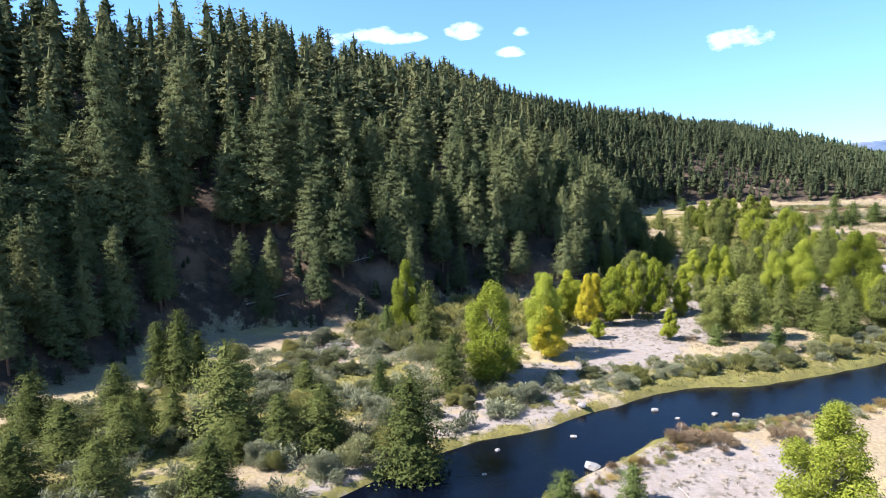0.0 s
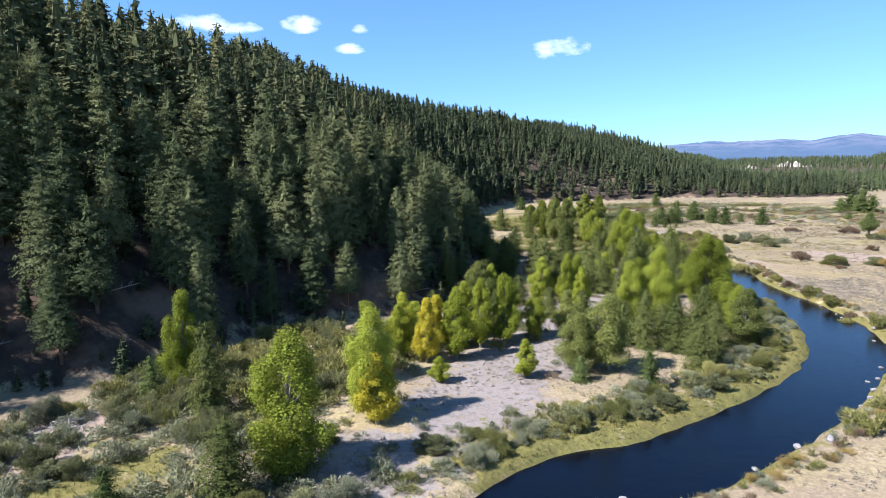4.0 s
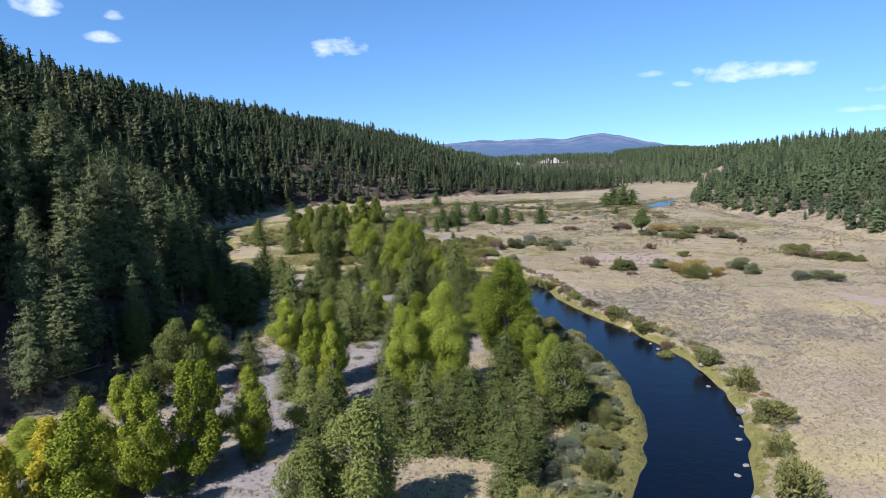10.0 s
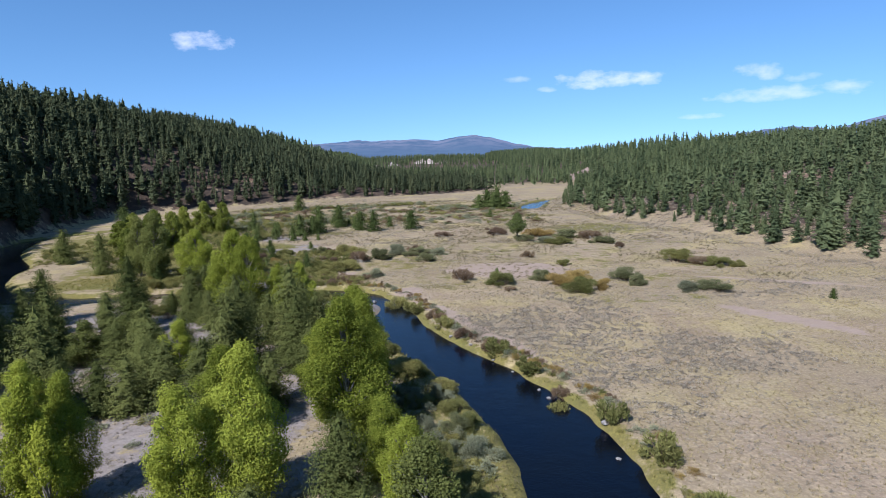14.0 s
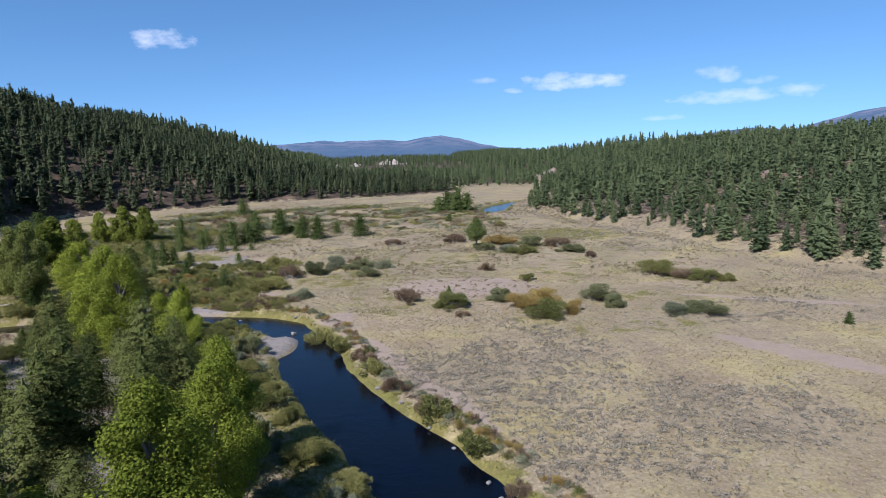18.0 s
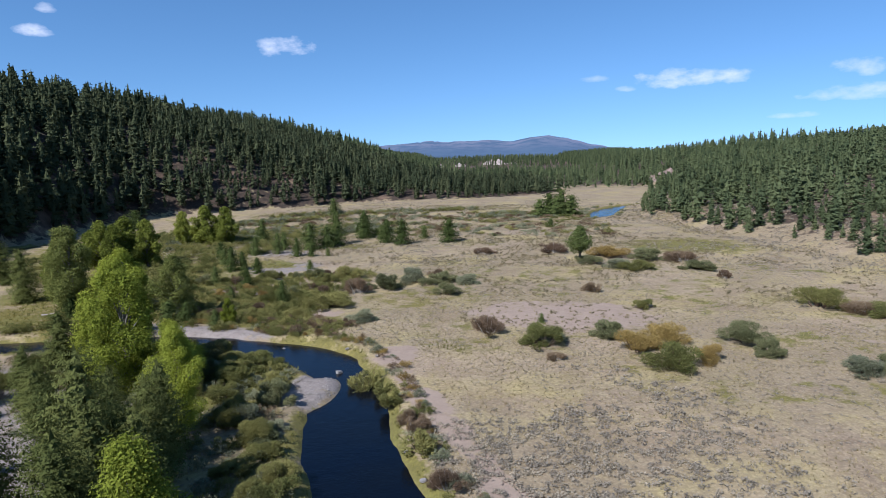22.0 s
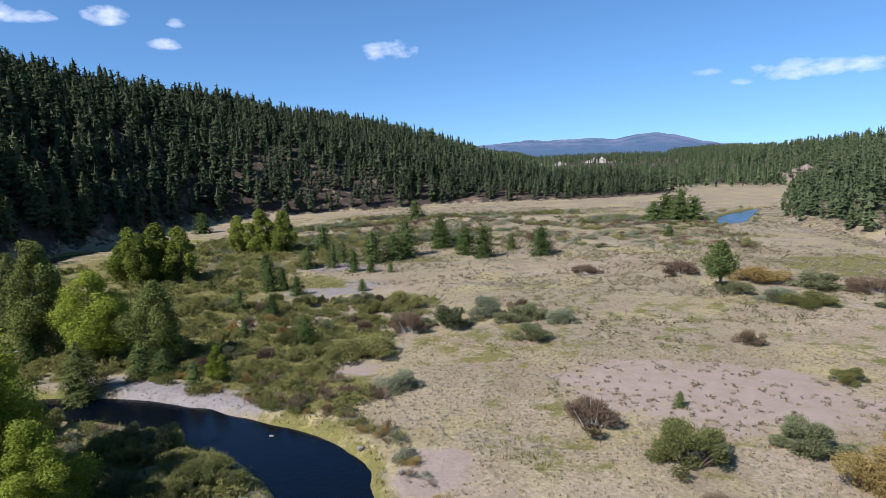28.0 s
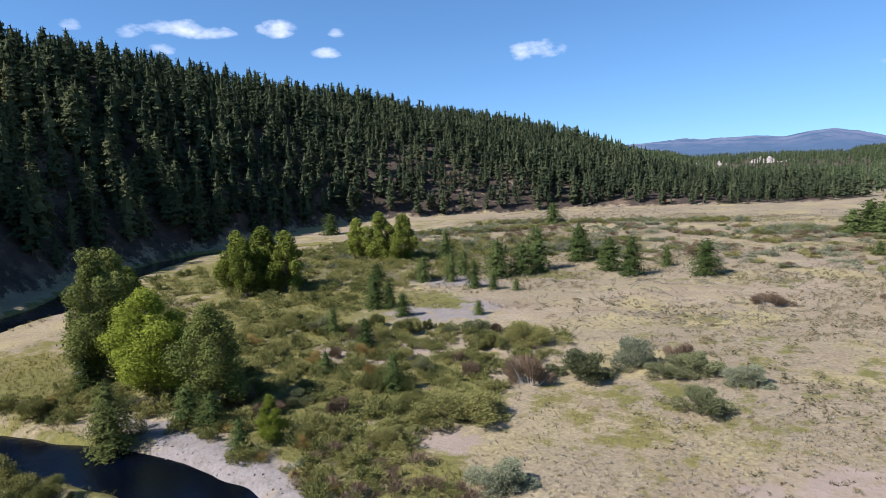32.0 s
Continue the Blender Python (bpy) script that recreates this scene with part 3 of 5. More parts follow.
def zones(x, y, edge, dw, de, side):
    near = np.clip(1 - np.clip(edge - 0.2, 0, None) / np.clip(2.1 + 0.9 * value_noise(x, y, 5.0, 54), 0.8, 3.5), 0, 1)
    west = (side > 0) & (y < 172) & (y > 62)
    band = np.clip(1 - np.clip(edge - 1.0, 0, None) / (11.0 + 3.5 * value_noise(x, y, 13.0, 11)), 0, 1)
    green = np.maximum(np.maximum(near * np.clip(0.95 + 0.4 * value_noise(x, y, 4.0, 55), 0.5, 1.0), np.where(west, band, 0)), patches(x, y, GREEN))
    green = np.maximum(green, 0.54 * patches(x, y, MOIST) * np.clip(0.75 + 0.5 * value_noise(x, y, 7.0, 52) + 0.35 * value_noise(x, y, 2.6, 53), 0, 1.2))
    gravel, sand = patches(x, y, GRAVEL), patches(x, y, SAND)
    beach = patches(x, y, [(-49, 205.4, 11, 2.8, -5)])
    green = green * (1 - np.clip(1.6 * beach, 0, 1))
    gravel = np.maximum(gravel, beach)
    point = np.clip(2.4 - 1.6 * np.hypot((x + 23.5) / 2.5, (y - 185) / 4.6), 0, 1)
    green, gravel = green * (1 - point), np.maximum(gravel, point)
    gravel = np.maximum(gravel, np.where(x > -84, np.clip(1 - np.abs(edge + 0.9) / 0.8, 0, 1) * 0.7, 0))
    litter = np.maximum(np.clip((dw + 3) / 6, 0, 1), 0.8 * np.clip((de + 1) / 18, 0, 1))
    litter = np.maximum(litter, 0.9 * np.clip((y - 600) / 60, 0, 1))
    return np.stack([gravel, green, litter, sand], -1)


ground = tagged(new("ground", grid_mesh("ground", GX, GY, GZ, M_GROUND)), "dry tan meadow and gravel valley floor between wooded hills", "ground", kind="structure")
layer = ground.data.color_attributes.new("zone", "FLOAT_COLOR", "POINT")
layer.data.foreach_set("color", zones(GX, GY, g_edge, g_w, g_e, g_side).astype(np.float32).ravel())

wx, wy = np.meshgrid(np.arange(-176, 76, 2.0), np.arange(-130, 460, 2.0))
_, w_edge, _, _, _ = valley(wx, wy)
w_in = (np.minimum(np.minimum(w_edge[:-1, :-1], w_edge[1:, :-1]), np.minimum(w_edge[:-1, 1:], w_edge[1:, 1:])) < 1.5)
tagged(new("water", grid_mesh("water", wx, wy, np.full(wx.shape, -0.72), M_WATER, w_in)), "dark blue calm river water with small ripples", "river", kind="structure")


def ridge(name, label, r, bearings, heights, depth, tops):
    """A far range: a sheet from the valley up to its skyline, with a rough crest."""
    a = np.radians(np.linspace(bearings[0], bearings[-1], 160))
    h = np.interp(np.degrees(a), bearings, heights)
    rows = []
    for k, t in enumerate(np.linspace(0, 1, 14)):
        rr = r - depth * (1 - t)
        bump = value_noise(np.degrees(a) * 40, np.full(a.shape, t * 300.0), 60.0, 21) * 16 * t * (1.4 - t)
        rows.append(np.stack([np.sin(a) * rr, 100 + np.cos(a) * rr, -20 + (h + 20) * t ** 0.8 + bump + value_noise(a * 3000, a * 0, 14.0, 22) * 3 * t], -1))
    p = np.array(rows)
    me = grid_mesh(name, p[..., 0], p[..., 1], p[..., 2], M_MOUNTAIN)
    v = me.attributes.new("tint", "FLOAT", "POINT")
    v.data.foreach_set("value", np.repeat(np.linspace(-0.6, 1, 14).clip(0, 1) * tops, 160).astype(np.float32))
    return tagged(new(name, me), label, "mountain", kind="structure")


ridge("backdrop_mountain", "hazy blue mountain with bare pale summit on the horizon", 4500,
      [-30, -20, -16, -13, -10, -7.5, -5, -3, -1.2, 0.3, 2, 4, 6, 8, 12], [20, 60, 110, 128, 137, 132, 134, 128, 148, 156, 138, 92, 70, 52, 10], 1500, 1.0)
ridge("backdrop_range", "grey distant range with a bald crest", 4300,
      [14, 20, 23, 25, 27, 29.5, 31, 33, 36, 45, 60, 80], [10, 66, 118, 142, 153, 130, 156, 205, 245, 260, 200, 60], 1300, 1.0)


# ---- plants: templates ----
def unit(v):
    return v / np.maximum(np.linalg.norm(v, axis=-1, keepdims=True), 1e-9)


def clumps(rng, centre, ahead, length, width):
    """Small pointed sprays at the centres, long along 'ahead', rolled at random."""
    n = len(centre)
    ahead = unit(ahead)
    side = unit(np.cross(ahead, rng.normal(size=(n, 3))))
    a, b = ahead * length[:, None] * 0.5, side * width[:, None] * 0.5
    return np.stack([centre - 0.7 * a - b, centre - 0.7 * a + b, centre + a], 1)


def conifer_crown(rng, tall, radius, clear, count, size, tip=0.7, low=0.55, per=9, rough=1.0):
    """Needle pads along irregular branches: drooping low down, rising near the top, facing outwards and up."""
    u = rng.random(count * 3)
    reach_at = lambda v: (1 - v) ** tip * np.minimum(1.0, low + 1.9 * v)
    u = u[rng.random(len(u)) < reach_at(u) + 0.2]
    boughs = max(count // per, 12)
    u = 0.96 * np.resize(u, boughs)
    a = rng.uniform(0, 2 * np.pi, boughs)
    lop, lop2 = rng.uniform(0, 2 * np.pi, 2)
    reach = radius * reach_at(u) * (1.04 - 0.42 * rough * rng.random(boughs)) * (1 + 0.16 * np.cos(a - lop) + 0.10 * np.cos(3 * a - lop2 + 9 * u)) + 0.008 * tall
    slope = -0.38 + 0.85 * u + rng.uniform(-0.16, 0.16, boughs)
    k = rng.integers(0, boughs, count)
    t = 1 - 0.72 * rng.random(count) ** 1.35
    out = np.stack([np.cos(a[k]), np.sin(a[k]), np.zeros(count)], -1)
    r = reach[k] * t
    c = out * r[:, None]
    c[:, 2] = clear + (tall - clear) * u[k] + slope[k] * r
    c += rng.normal(size=c.shape) * np.array([0.075, 0.075, 0.06]) * (reach[k][:, None] + 0.25 * size)
    s = size * rng.uniform(0.6, 1.3, count) * (0.22 + 0.78 * (1 - u[k]) ** 0.55)
    nrm = unit(out + np.array([0, 0, 0.5 * rough]) + rng.normal(size=c.shape) * 0.36 * rough)
    ahead = unit(np.cross(np.cross(nrm, out + (2.2 * u[k] ** 2)[:, None] * np.array([0, 0, 1.0]) + np.array([0, 0, 0.2]) + rng.normal(size=c.shape) * 0.6), nrm))
    side = np.cross(nrm, ahead)
    e, f = ahead * s[:, None] * 0.68, side * s[:, None] * 0.34
    pads = np.stack([c - 0.7 * e - f, c - 0.7 * e + f, c + e], 1)
    top = np.array([[(0.1 * radius * math.cos(v), 0.1 * radius * math.sin(v), 0.87 * tall), (0.1 * radius * math.cos(v + 2), 0.1 * radius * math.sin(v + 2), 0.87 * tall), (0, 0, tall)] for v in (0, 2.1, 4.2)])
    return np.concatenate([pads, top])


def tiers(rng, tall, radius, clear, rows, spokes, tip=0.75, rough=0.3):
    """The mass of a conifer: tiers of drooping boughs, broad below and pointed at the top."""
    f = []
    for k in range(rows):
        t = k / rows
        z0 = clear + (tall - clear) * min(1.0, (k + 1.9) / rows)
        z1 = clear + (tall - clear) * k / rows
        r = radius * (1 - t) ** tip * min(1.0, 0.6 + 2.0 * t) + 0.01 * tall
        turn = rng.uniform(0, 6.28)
        for j in range(spokes):
            a = turn + (j + rng.uniform(-0.3, 0.3)) * 6.2832 / spokes
            w = 6.2832 / spokes * rng.uniform(0.45, 0.75)
            q, low = r * rng.uniform(1 - rough, 1 + rough), z1 + rng.uniform(-0.35, 0.35) * (tall - clear) / rows
            f.append([(0, 0, z0), (math.cos(a - w) * q, math.sin(a - w) * q, low), (math.cos(a + w) * q * 0.85, math.sin(a + w) * q * 0.85, low + 0.02 * tall)])
            if j % 2:
                o = q * rng.uniform(1.1, 1.35)
                f.append([(math.cos(a - 0.3) * q * 0.3, math.sin(a - 0.3) * q * 0.3, (z0 + low) / 2), (math.cos(a + 0.3) * q * 0.3, math.sin(a + 0.3) * q * 0.3, (z0 + low) / 2),
                          (math.cos(a) * o, math.sin(a) * o, low - 0.01 * tall)])
    return np.array(f, float)


def leaf_cloud(rng, blobs, count, size):
    """Leaf clumps round the outside of many overlapping lobes."""
    b = np.array(blobs, float)
    w = (b[:, 3] * b[:, 4] * b[:, 5]) ** (2 / 3)
    k = rng.choice(len(b), count, p=w / w.sum())
    dirs = unit(rng.normal(size=(count, 3)))
    r = rng.uniform(0.25, 1.0, count) ** 0.4
    c = b[k, :3] + dirs * b[k, 3:] * r[:, None] * rng.uniform(0.85, 1.15, (count, 1)) + rng.normal(size=(count, 3)) * b[k, 3:] * 0.11
    s = size * rng.uniform(0.6, 1.4, count)
    nrm = unit(dirs * 1.0 + rng.normal(size=(count, 3)) * 0.5 + np.array([0, 0, 0.25]))
    ahead = np.cross(nrm, rng.normal(size=(count, 3)))
    side = np.cross(nrm, unit(ahead))
    a, e = unit(ahead) * s[:, None] * 0.6, unit(side) * s[:, None] * 0.5
    return np.stack([c - 0.6 * a - e, c - 0.6 * a + e, c + a], 1)


def tube(points, radii, sides=6):
    """Faces of a tapered round stem through the points."""
    p, rings = np.array(points, float), []
    for k in range(len(p)):
        t = unit(p[min(k + 1, len(p) - 1)] - p[max(k - 1, 0)])
        u = unit(np.cross(t, [0.3, 1, 0.1]))
        v = np.cross(t, u)
        a = np.linspace(0, 2 * np.pi, sides, endpoint=False)
        rings.append(p[k] + radii[k] * (np.cos(a)[:, None] * u + np.sin(a)[:, None] * v))
    f = [np.stack([r0, np.roll(r0, -1, 0), np.roll(r1, -1, 0), r1], 1) for r0, r1 in zip(rings[:-1], rings[1:])]
    return np.concatenate(f)


def pine_template(seed, tall, radius, clear, count, size, mat, name, tip=0.7, low=0.55, core=0.4, per=14, rough=0.9):
    rng = np.random.default_rng(seed)
    bend = rng.normal(size=2) * 0.012 * tall
    trunk = [tube([(0, 0, -0.4), (bend[0] * 0.4, bend[1] * 0.4, tall * 0.4), (bend[0] * 0.5, bend[1] * 0.5, tall * 0.7), (0, 0, tall * 0.97)],
                  [0.014 * tall + 0.03, 0.011 * tall, 0.0065 * tall, 0.002 * tall], 6)]
    for k in range(int(clear * 1.6)):
        a, z = rng.uniform(0, 6.28), rng.uniform(0.3, 1.1) * clear
        trunk.append(tube([(0, 0, z), (math.cos(a) * radius * 0.45, math.sin(a) * radius * 0.45, z - 0.15)], [0.04, 0.012], 3))
    return (mesh_of(name + "_trunk", np.concatenate(trunk), M_BARK),
            mesh_of(name + "_crown", np.concatenate([tiers(rng, tall * 0.94, radius * core, clear + 0.04 * tall, 12, 7, tip, 0.35),
                                                     conifer_crown(rng, tall, radius, clear, count, size, tip, low, per, rough)]), mat))


def cottonwood_template(seed, tall, radius, mat, name, count=13000, slim=1.0, low=0.09, size=0.215):
    rng = np.random.default_rng(seed)
    blobs, limbs = [], []
    limbs.append(tube([(0, 0, -0.3), (0.1, 0.05, tall * 0.3), (0.0, -0.1, tall * 0.6), (0.05, 0, tall * 0.88)], [0.24, 0.17, 0.10, 0.03], 7))
    n = 40
    for k in range(n):
        f = (k + rng.uniform(0.0, 1.0)) / n
        z = tall * (low + 0.05 + (0.90 - low) * f)
        env = radius * slim * min(1.0, 0.62 + 1.25 * f) * max(0.1, 1 - (max(0.0, f - 0.22) / 0.8) ** 1.7)
        a, q = k * 2.4 + rng.uniform(-0.7, 0.7), rng.uniform(0.2, 0.92)
        s = radius * rng.uniform(0.27, 0.50) * (1.0 - 0.42 * f)
        p = (math.cos(a) * env * q, math.sin(a) * env * q, z)
        blobs.append((*p, s, s, s * rng.uniform(0.9, 1.35)))
        limbs.append(tube([(0, 0, max(0.12 * tall, z - 0.22 * tall)), (p[0] * 0.5, p[1] * 0.5, z - 0.1 * tall), p], [0.09, 0.06, 0.02], 4))
    return (mesh_of(name + "_trunk", np.concatenate(limbs), M_PALEBARK), mesh_of(name + "_crown", leaf_cloud(rng, blobs, count, size), mat))


def bush_template(seed, mat, name, count=1700, size=0.105, twiggy=0):
    """A many-stemmed shrub about 2 m across and 1.4 m high."""
    rng = np.random.default_rng(seed)
    blobs, stems = [], []
    for k in range(15):
        a, q = rng.uniform(0, 6.28), rng.uniform(0.1, 0.9)
        s = rng.uniform(0.16, 0.38)
        p = (math.cos(a) * q, math.sin(a) * q, rng.uniform(0.16, 1.05) * (1 - 0.4 * q * q))
        blobs.append((*p, s, s, s * 0.95))
        stems.append(tube([(p[0] * 0.25, p[1] * 0.25, -0.15), (p[0] * 0.7, p[1] * 0.7, p[2] * 0.6), (p[0] * 1.05, p[1] * 1.05, p[2] + 0.2)], [0.03, 0.02, 0.006], 3))
    leaves = leaf_cloud(rng, blobs, count, size)
    c = leaves.mean(1)
    long, thin = ((0.24 / twiggy, 0.46 / twiggy), (0.024 / twiggy, 0.05 / twiggy)) if twiggy else ((1.5 * size, 3.0 * size), (0.45 * size, 0.8 * size))
    leaves = clumps(rng, c, np.stack([c[:, 0], c[:, 1], c[:, 2] * 0.4 + 0.6], -1) + rng.normal(size=c.shape) * (0.3 if twiggy else 0.5),
                    rng.uniform(*long, len(c)), rng.uniform(*thin, len(c)))
    return (mesh_of(name + "_stems", np.concatenate(stems), M_DEAD if twiggy else M_BARK), mesh_of(name + "_leaves", leaves, mat))


def height_at(x, y):
    return float(valley(np.array([float(x)]), np.array([float(y)]))[0][0])


def heights(x, y):
    return valley(x, y)


spin = np.random.default_rng(77)
EXTENTS = {}


def extent(me):
    """Height and usual reach of a crown, from its own mesh."""
    if me.name not in EXTENTS:
        v = np.empty(len(me.vertices) * 3, np.float32)
        me.vertices.foreach_get("co", v)
        v = v.reshape(-1, 3)
        EXTENTS[me.name] = float(np.percentile(v[:, 2], 99.8)), float(np.percentile(np.hypot(v[:, 0], v[:, 1]), 96))
    return EXTENTS[me.name]


def plant(name, meshes, names, x, y, tall, wide, base_tall, base_wide, label, category, group, z=None):
    """One plant: an Empty at its foot, with its parts."""
    ob = new(name)
    ob.empty_display_size = 0.2
    ob.location = (x, y, (height_at(x, y) if z is None else z) - 0.03)
    ob.rotation_euler = (0, 0, spin.uniform(0, 6.28))
    top, reach = extent(meshes[1])
    ob.scale = (wide / reach, wide / reach, tall / top)
    for me, pn in zip(meshes, names):
        part(pn, me, ob)
    return tagged(ob, label, category, group)


# ---- trees of the river flat ----
COTTON = [cottonwood_template(100 + k, 11.0, 2.9, M_COTTON, "cottonwood", count=34000, size=0.13, slim=1.15) for k in range(4)]
DULL = [cottonwood_template(120 + k, 11.0, 2.9, M_COTTON_D, "dull_cottonwood", count=22000, size=0.155, slim=1.1, low=0.1) for k in range(2)]
YELLOW = [cottonwood_template(140 + k, 9.0, 2.1, M_YELLOW, "yellow_aspen", count=19000, size=0.135) for k in range(2)]
LIME = [cottonwood_template(160 + k, 9.0, 2.0, M_LIME, "lime_aspen", count=19000, size=0.135) for k in range(3)]


def cottonwoods(rows, kinds, base, label, group):
    for k, (x, y, tall, wide) in enumerate(rows):
        tall, wide = tall * (1.1 if base[0] < 10 else 1.0), wide * (1.0 if base[0] < 10 else 1.08)
        plant("aspen_tree" if base[0] < 10 else "cottonwood_tree", kinds[k % len(kinds)], ("trunk", "crown"), x, y, tall, wide, base[0], base[1], label, "tree", group)


DEEP = [cottonwood_template(180 + k, 11.0, 2.9, M_COTTON_G, "deep_green_cottonwood", count=12000, slim=1.2, low=0.06, size=0.26) for k in range(2)]
NEAR_COTTON = [cottonwood_template(105 + k, 11.0, 2.9, M_COTTON, "fine_cottonwood", count=46000, slim=1.15, low=0.07, size=0.115) for k in range(3)]
BIG = (11.0, 2.9)
SLIM = (9.0, 2.1)
cottonwoods([(-65.6, 211.6, 11.3, 3.9), (-46.8, 210.1, 4.1, 1.3)], COTTON, BIG, "bright green cottonwood beyond the river bend", "cottonwoods beyond the bend")
cottonwoods([(-103.5, 254.6, 11.6, 3.7), (-98.2, 256.4, 12.4, 3.9), (-93.6, 257.6, 11.6, 3.6), (-112.5, 263, 8.5, 3.9),
             (-108, 296, 10.4, 3.0), (-99.8, 295, 12.0, 3.8), (-94.0, 296.4, 11.6, 3.4), (-88, 223, 10.5, 2.6), (-97.5, 251, 11, 2.8)],
            DEEP, BIG, "full green cottonwood beyond the river bend", "cottonwoods beyond the bend")
cottonwoods([(-8.8, 119.9, 8.3, 2.1), (-40.4, 150.1, 7.5, 2.4),
             (-48.2, 133.9, 8.0, 2.4), (-36.2, 53.5, 13.3, 3.6), (-37.6, 66.5, 12.4, 2.7), (-46, 75.9, 10.3, 2.7), (4.9, 47.9, 10.2, 3.1),
             (-42.8, 181, 13.5, 3.6), (-46.8, 185, 14.2, 3.8), (-64.7, 61.9, 12.4, 2.6)],
            COTTON, BIG, "tall bright green cottonwood in the river grove", "cottonwoods of the grove")
cottonwoods([(-31.3, 172.5, 10.5, 2.6), (-17.9, 148.1, 11.8, 3.1), (-20.6, 144.1, 8.9, 3.0), (-28, 133.8, 9.1, 3.3), (-15.4, 139.8, 12.6, 2.7),
             (-53.9, 96.4, 5.4, 2.4), (-52.4, 119.5, 8.1, 2.2), (-36.1, 122.5, 10.7, 2.0), (-11.5, 125.5, 7.6, 2.2), (-25.6, 119.5, 11.0, 2.7), (-21.5, 122.1, 13.2, 3.0), (-15.9, 132.2, 14.3, 3.4), (-37.8, 181.6, 8.2, 2.7)],
            NEAR_COTTON, BIG, "bright green cottonwood crowding the river grove", "cottonwoods of the grove")
cottonwoods([(-74.7, 211.2, 15.0, 3.3), (-57.0, 212.2, 10.4, 3.2), (-81.9, 217.4, 14.0, 3.0), (-20.8, 94.4, 10.2, 3.2), (-55.2, 154.7, 6.2, 2.4), (-51.5, 157.5, 6.0, 2.2), (-7.4, 116.3, 8.6, 2.5), (-53.7, 116.8, 9.0, 2.7), (-32.4, 108.6, 7.2, 2.0), (-24, 92, 8.0, 2.4)],
            DULL, BIG, "dull grey-green cottonwood in the river grove", "cottonwoods of the grove")
cottonwoods([(-43.5, 85.2, 8.4, 2.0), (-36.2, 65.6, 7.2, 2.3), (-46.2, 91.5, 7.4, 2.2)],
            YELLOW, SLIM, "aspen in full golden autumn leaf", "aspens in autumn leaf")
cottonwoods([(-40.8, 88.6, 9.3, 2.4), (-38.3, 98.4, 10.0, 2.1), (-45.5, 98.6, 8.2, 2.1), (-49.4, 87.7, 8.1, 2.2), (-40.7, 95.4, 9.6, 2.1), (-39.2, 101.8, 8.9, 2.0), (-35.4, 103.2, 8.1, 1.9),
             (-36.9, 119.4, 10.2, 1.8), (-32.6, 115.4, 9.2, 1.8), (-37.4, 79.3, 3.1, 1.3), (-28.9, 86.5, 4.6, 1.5), (-43.6, 93.0, 8.6, 1.9), (-47.5, 84.0, 7.4, 1.9)],
            LIME, SLIM, "slim aspen turning from green to yellow", "aspens in autumn leaf")

YOUNG = [pine_template(200 + k, 6.0, 1.75, 0.1, 4600, 0.2, M_YOUNG, "young_pine", 0.40, 0.85) for k in range(4)]
FIRS = [pine_template(220 + k, 9.0, 2.1, 0.3, 9000, 0.2, M_GROVE, "grove_pine", 0.46, 0.66) for k in range(4)]

NEAR_FIRS = [pine_template(230 + k, 9.0, 2.2, 0.3, 13000, 0.17, M_GROVE, "fine_pine", 0.55, 0.62) for k in range(3)]


def pines(rows, kinds, base, label, group):
    for k, (x, y, tall, wide) in enumerate(rows):
        plant("pine_tree", kinds[k % len(kinds)], ("trunk", "crown"), x, y, tall * 1.04, wide * (1.3 if base[0] < 7 else 1.22), base[0], base[1], label, "tree", group)


pines([(-66.5, 21.3, 8.5, 1.9), (-63.1, 23.1, 10.3, 2.1), (-66, 26.4, 6.4, 1.5), (-44.8, 21.8, 10.1, 3.3), (-25.2, 31.2, 10.6, 2.9), (-47.2, 12, 6.2, 2.3), (-51.8, 14.9, 5.1, 1.6),
       (-48.4, 17.2, 5.4, 1.6), (-46, 31.8, 5.6, 1.8), (-39.2, 20, 4.1, 1.7), (-32.4, 15, 6.1, 2.1), (-45.9, 2.6, 5.8, 2.2), (-50.5, 7.5, 6.1, 2.4), (-52.8, 57, 10.7, 2.0),
       (-37.6, 47.7, 7.4, 2.0), (-35.1, 27.6, 6.7, 2.5), (-37.1, 23.8, 6.0, 1.9), (-58, 14, 6.5, 2.0), (-60, 6, 7.0, 2.2), (-40, 8, 5.5, 2.0)],
      FIRS, (9.0, 1.9), "dark green pine on the brushy flat", "pines of the near flat")
pines([(-34.5, 151.4, 10.3, 2.2), (-28.6, 160.7, 8.0, 2.2), (-25.4, 158.7, 8.6, 2.0), (-59.9, 154.6, 10.1, 2.4), (-69.7, 157.2, 7.8, 2.6), (-39.2, 117.5, 5.2, 1.6), (-48.6, 124, 5.7, 1.9),
       (-44.4, 139.8, 5.8, 2.0), (-47.5, 138, 6.9, 1.9), (-42.3, 145.7, 6.2, 2.0), (-41.2, 139.9, 6.3, 1.9), (-14.5, 122.4, 7.3, 2.1), (-16.4, 115.8, 3.6, 1.5), (-13, 108.1, 6.1, 2.2),
       (-10.4, 107.9, 5.1, 1.9), (-26.7, 98.5, 6.7, 1.8), (-61, 132.1, 6.8, 2.2), (-16.6, 111.6, 5.0, 2.1), (-56, 128.6, 3.6, 1.6), (-58.8, 202.8, 6.5, 1.9), (-62.1, 181.9, 5.5, 1.6)],
      FIRS, (9.0, 1.9), "dark green pine among the cottonwoods", "pines of the grove")
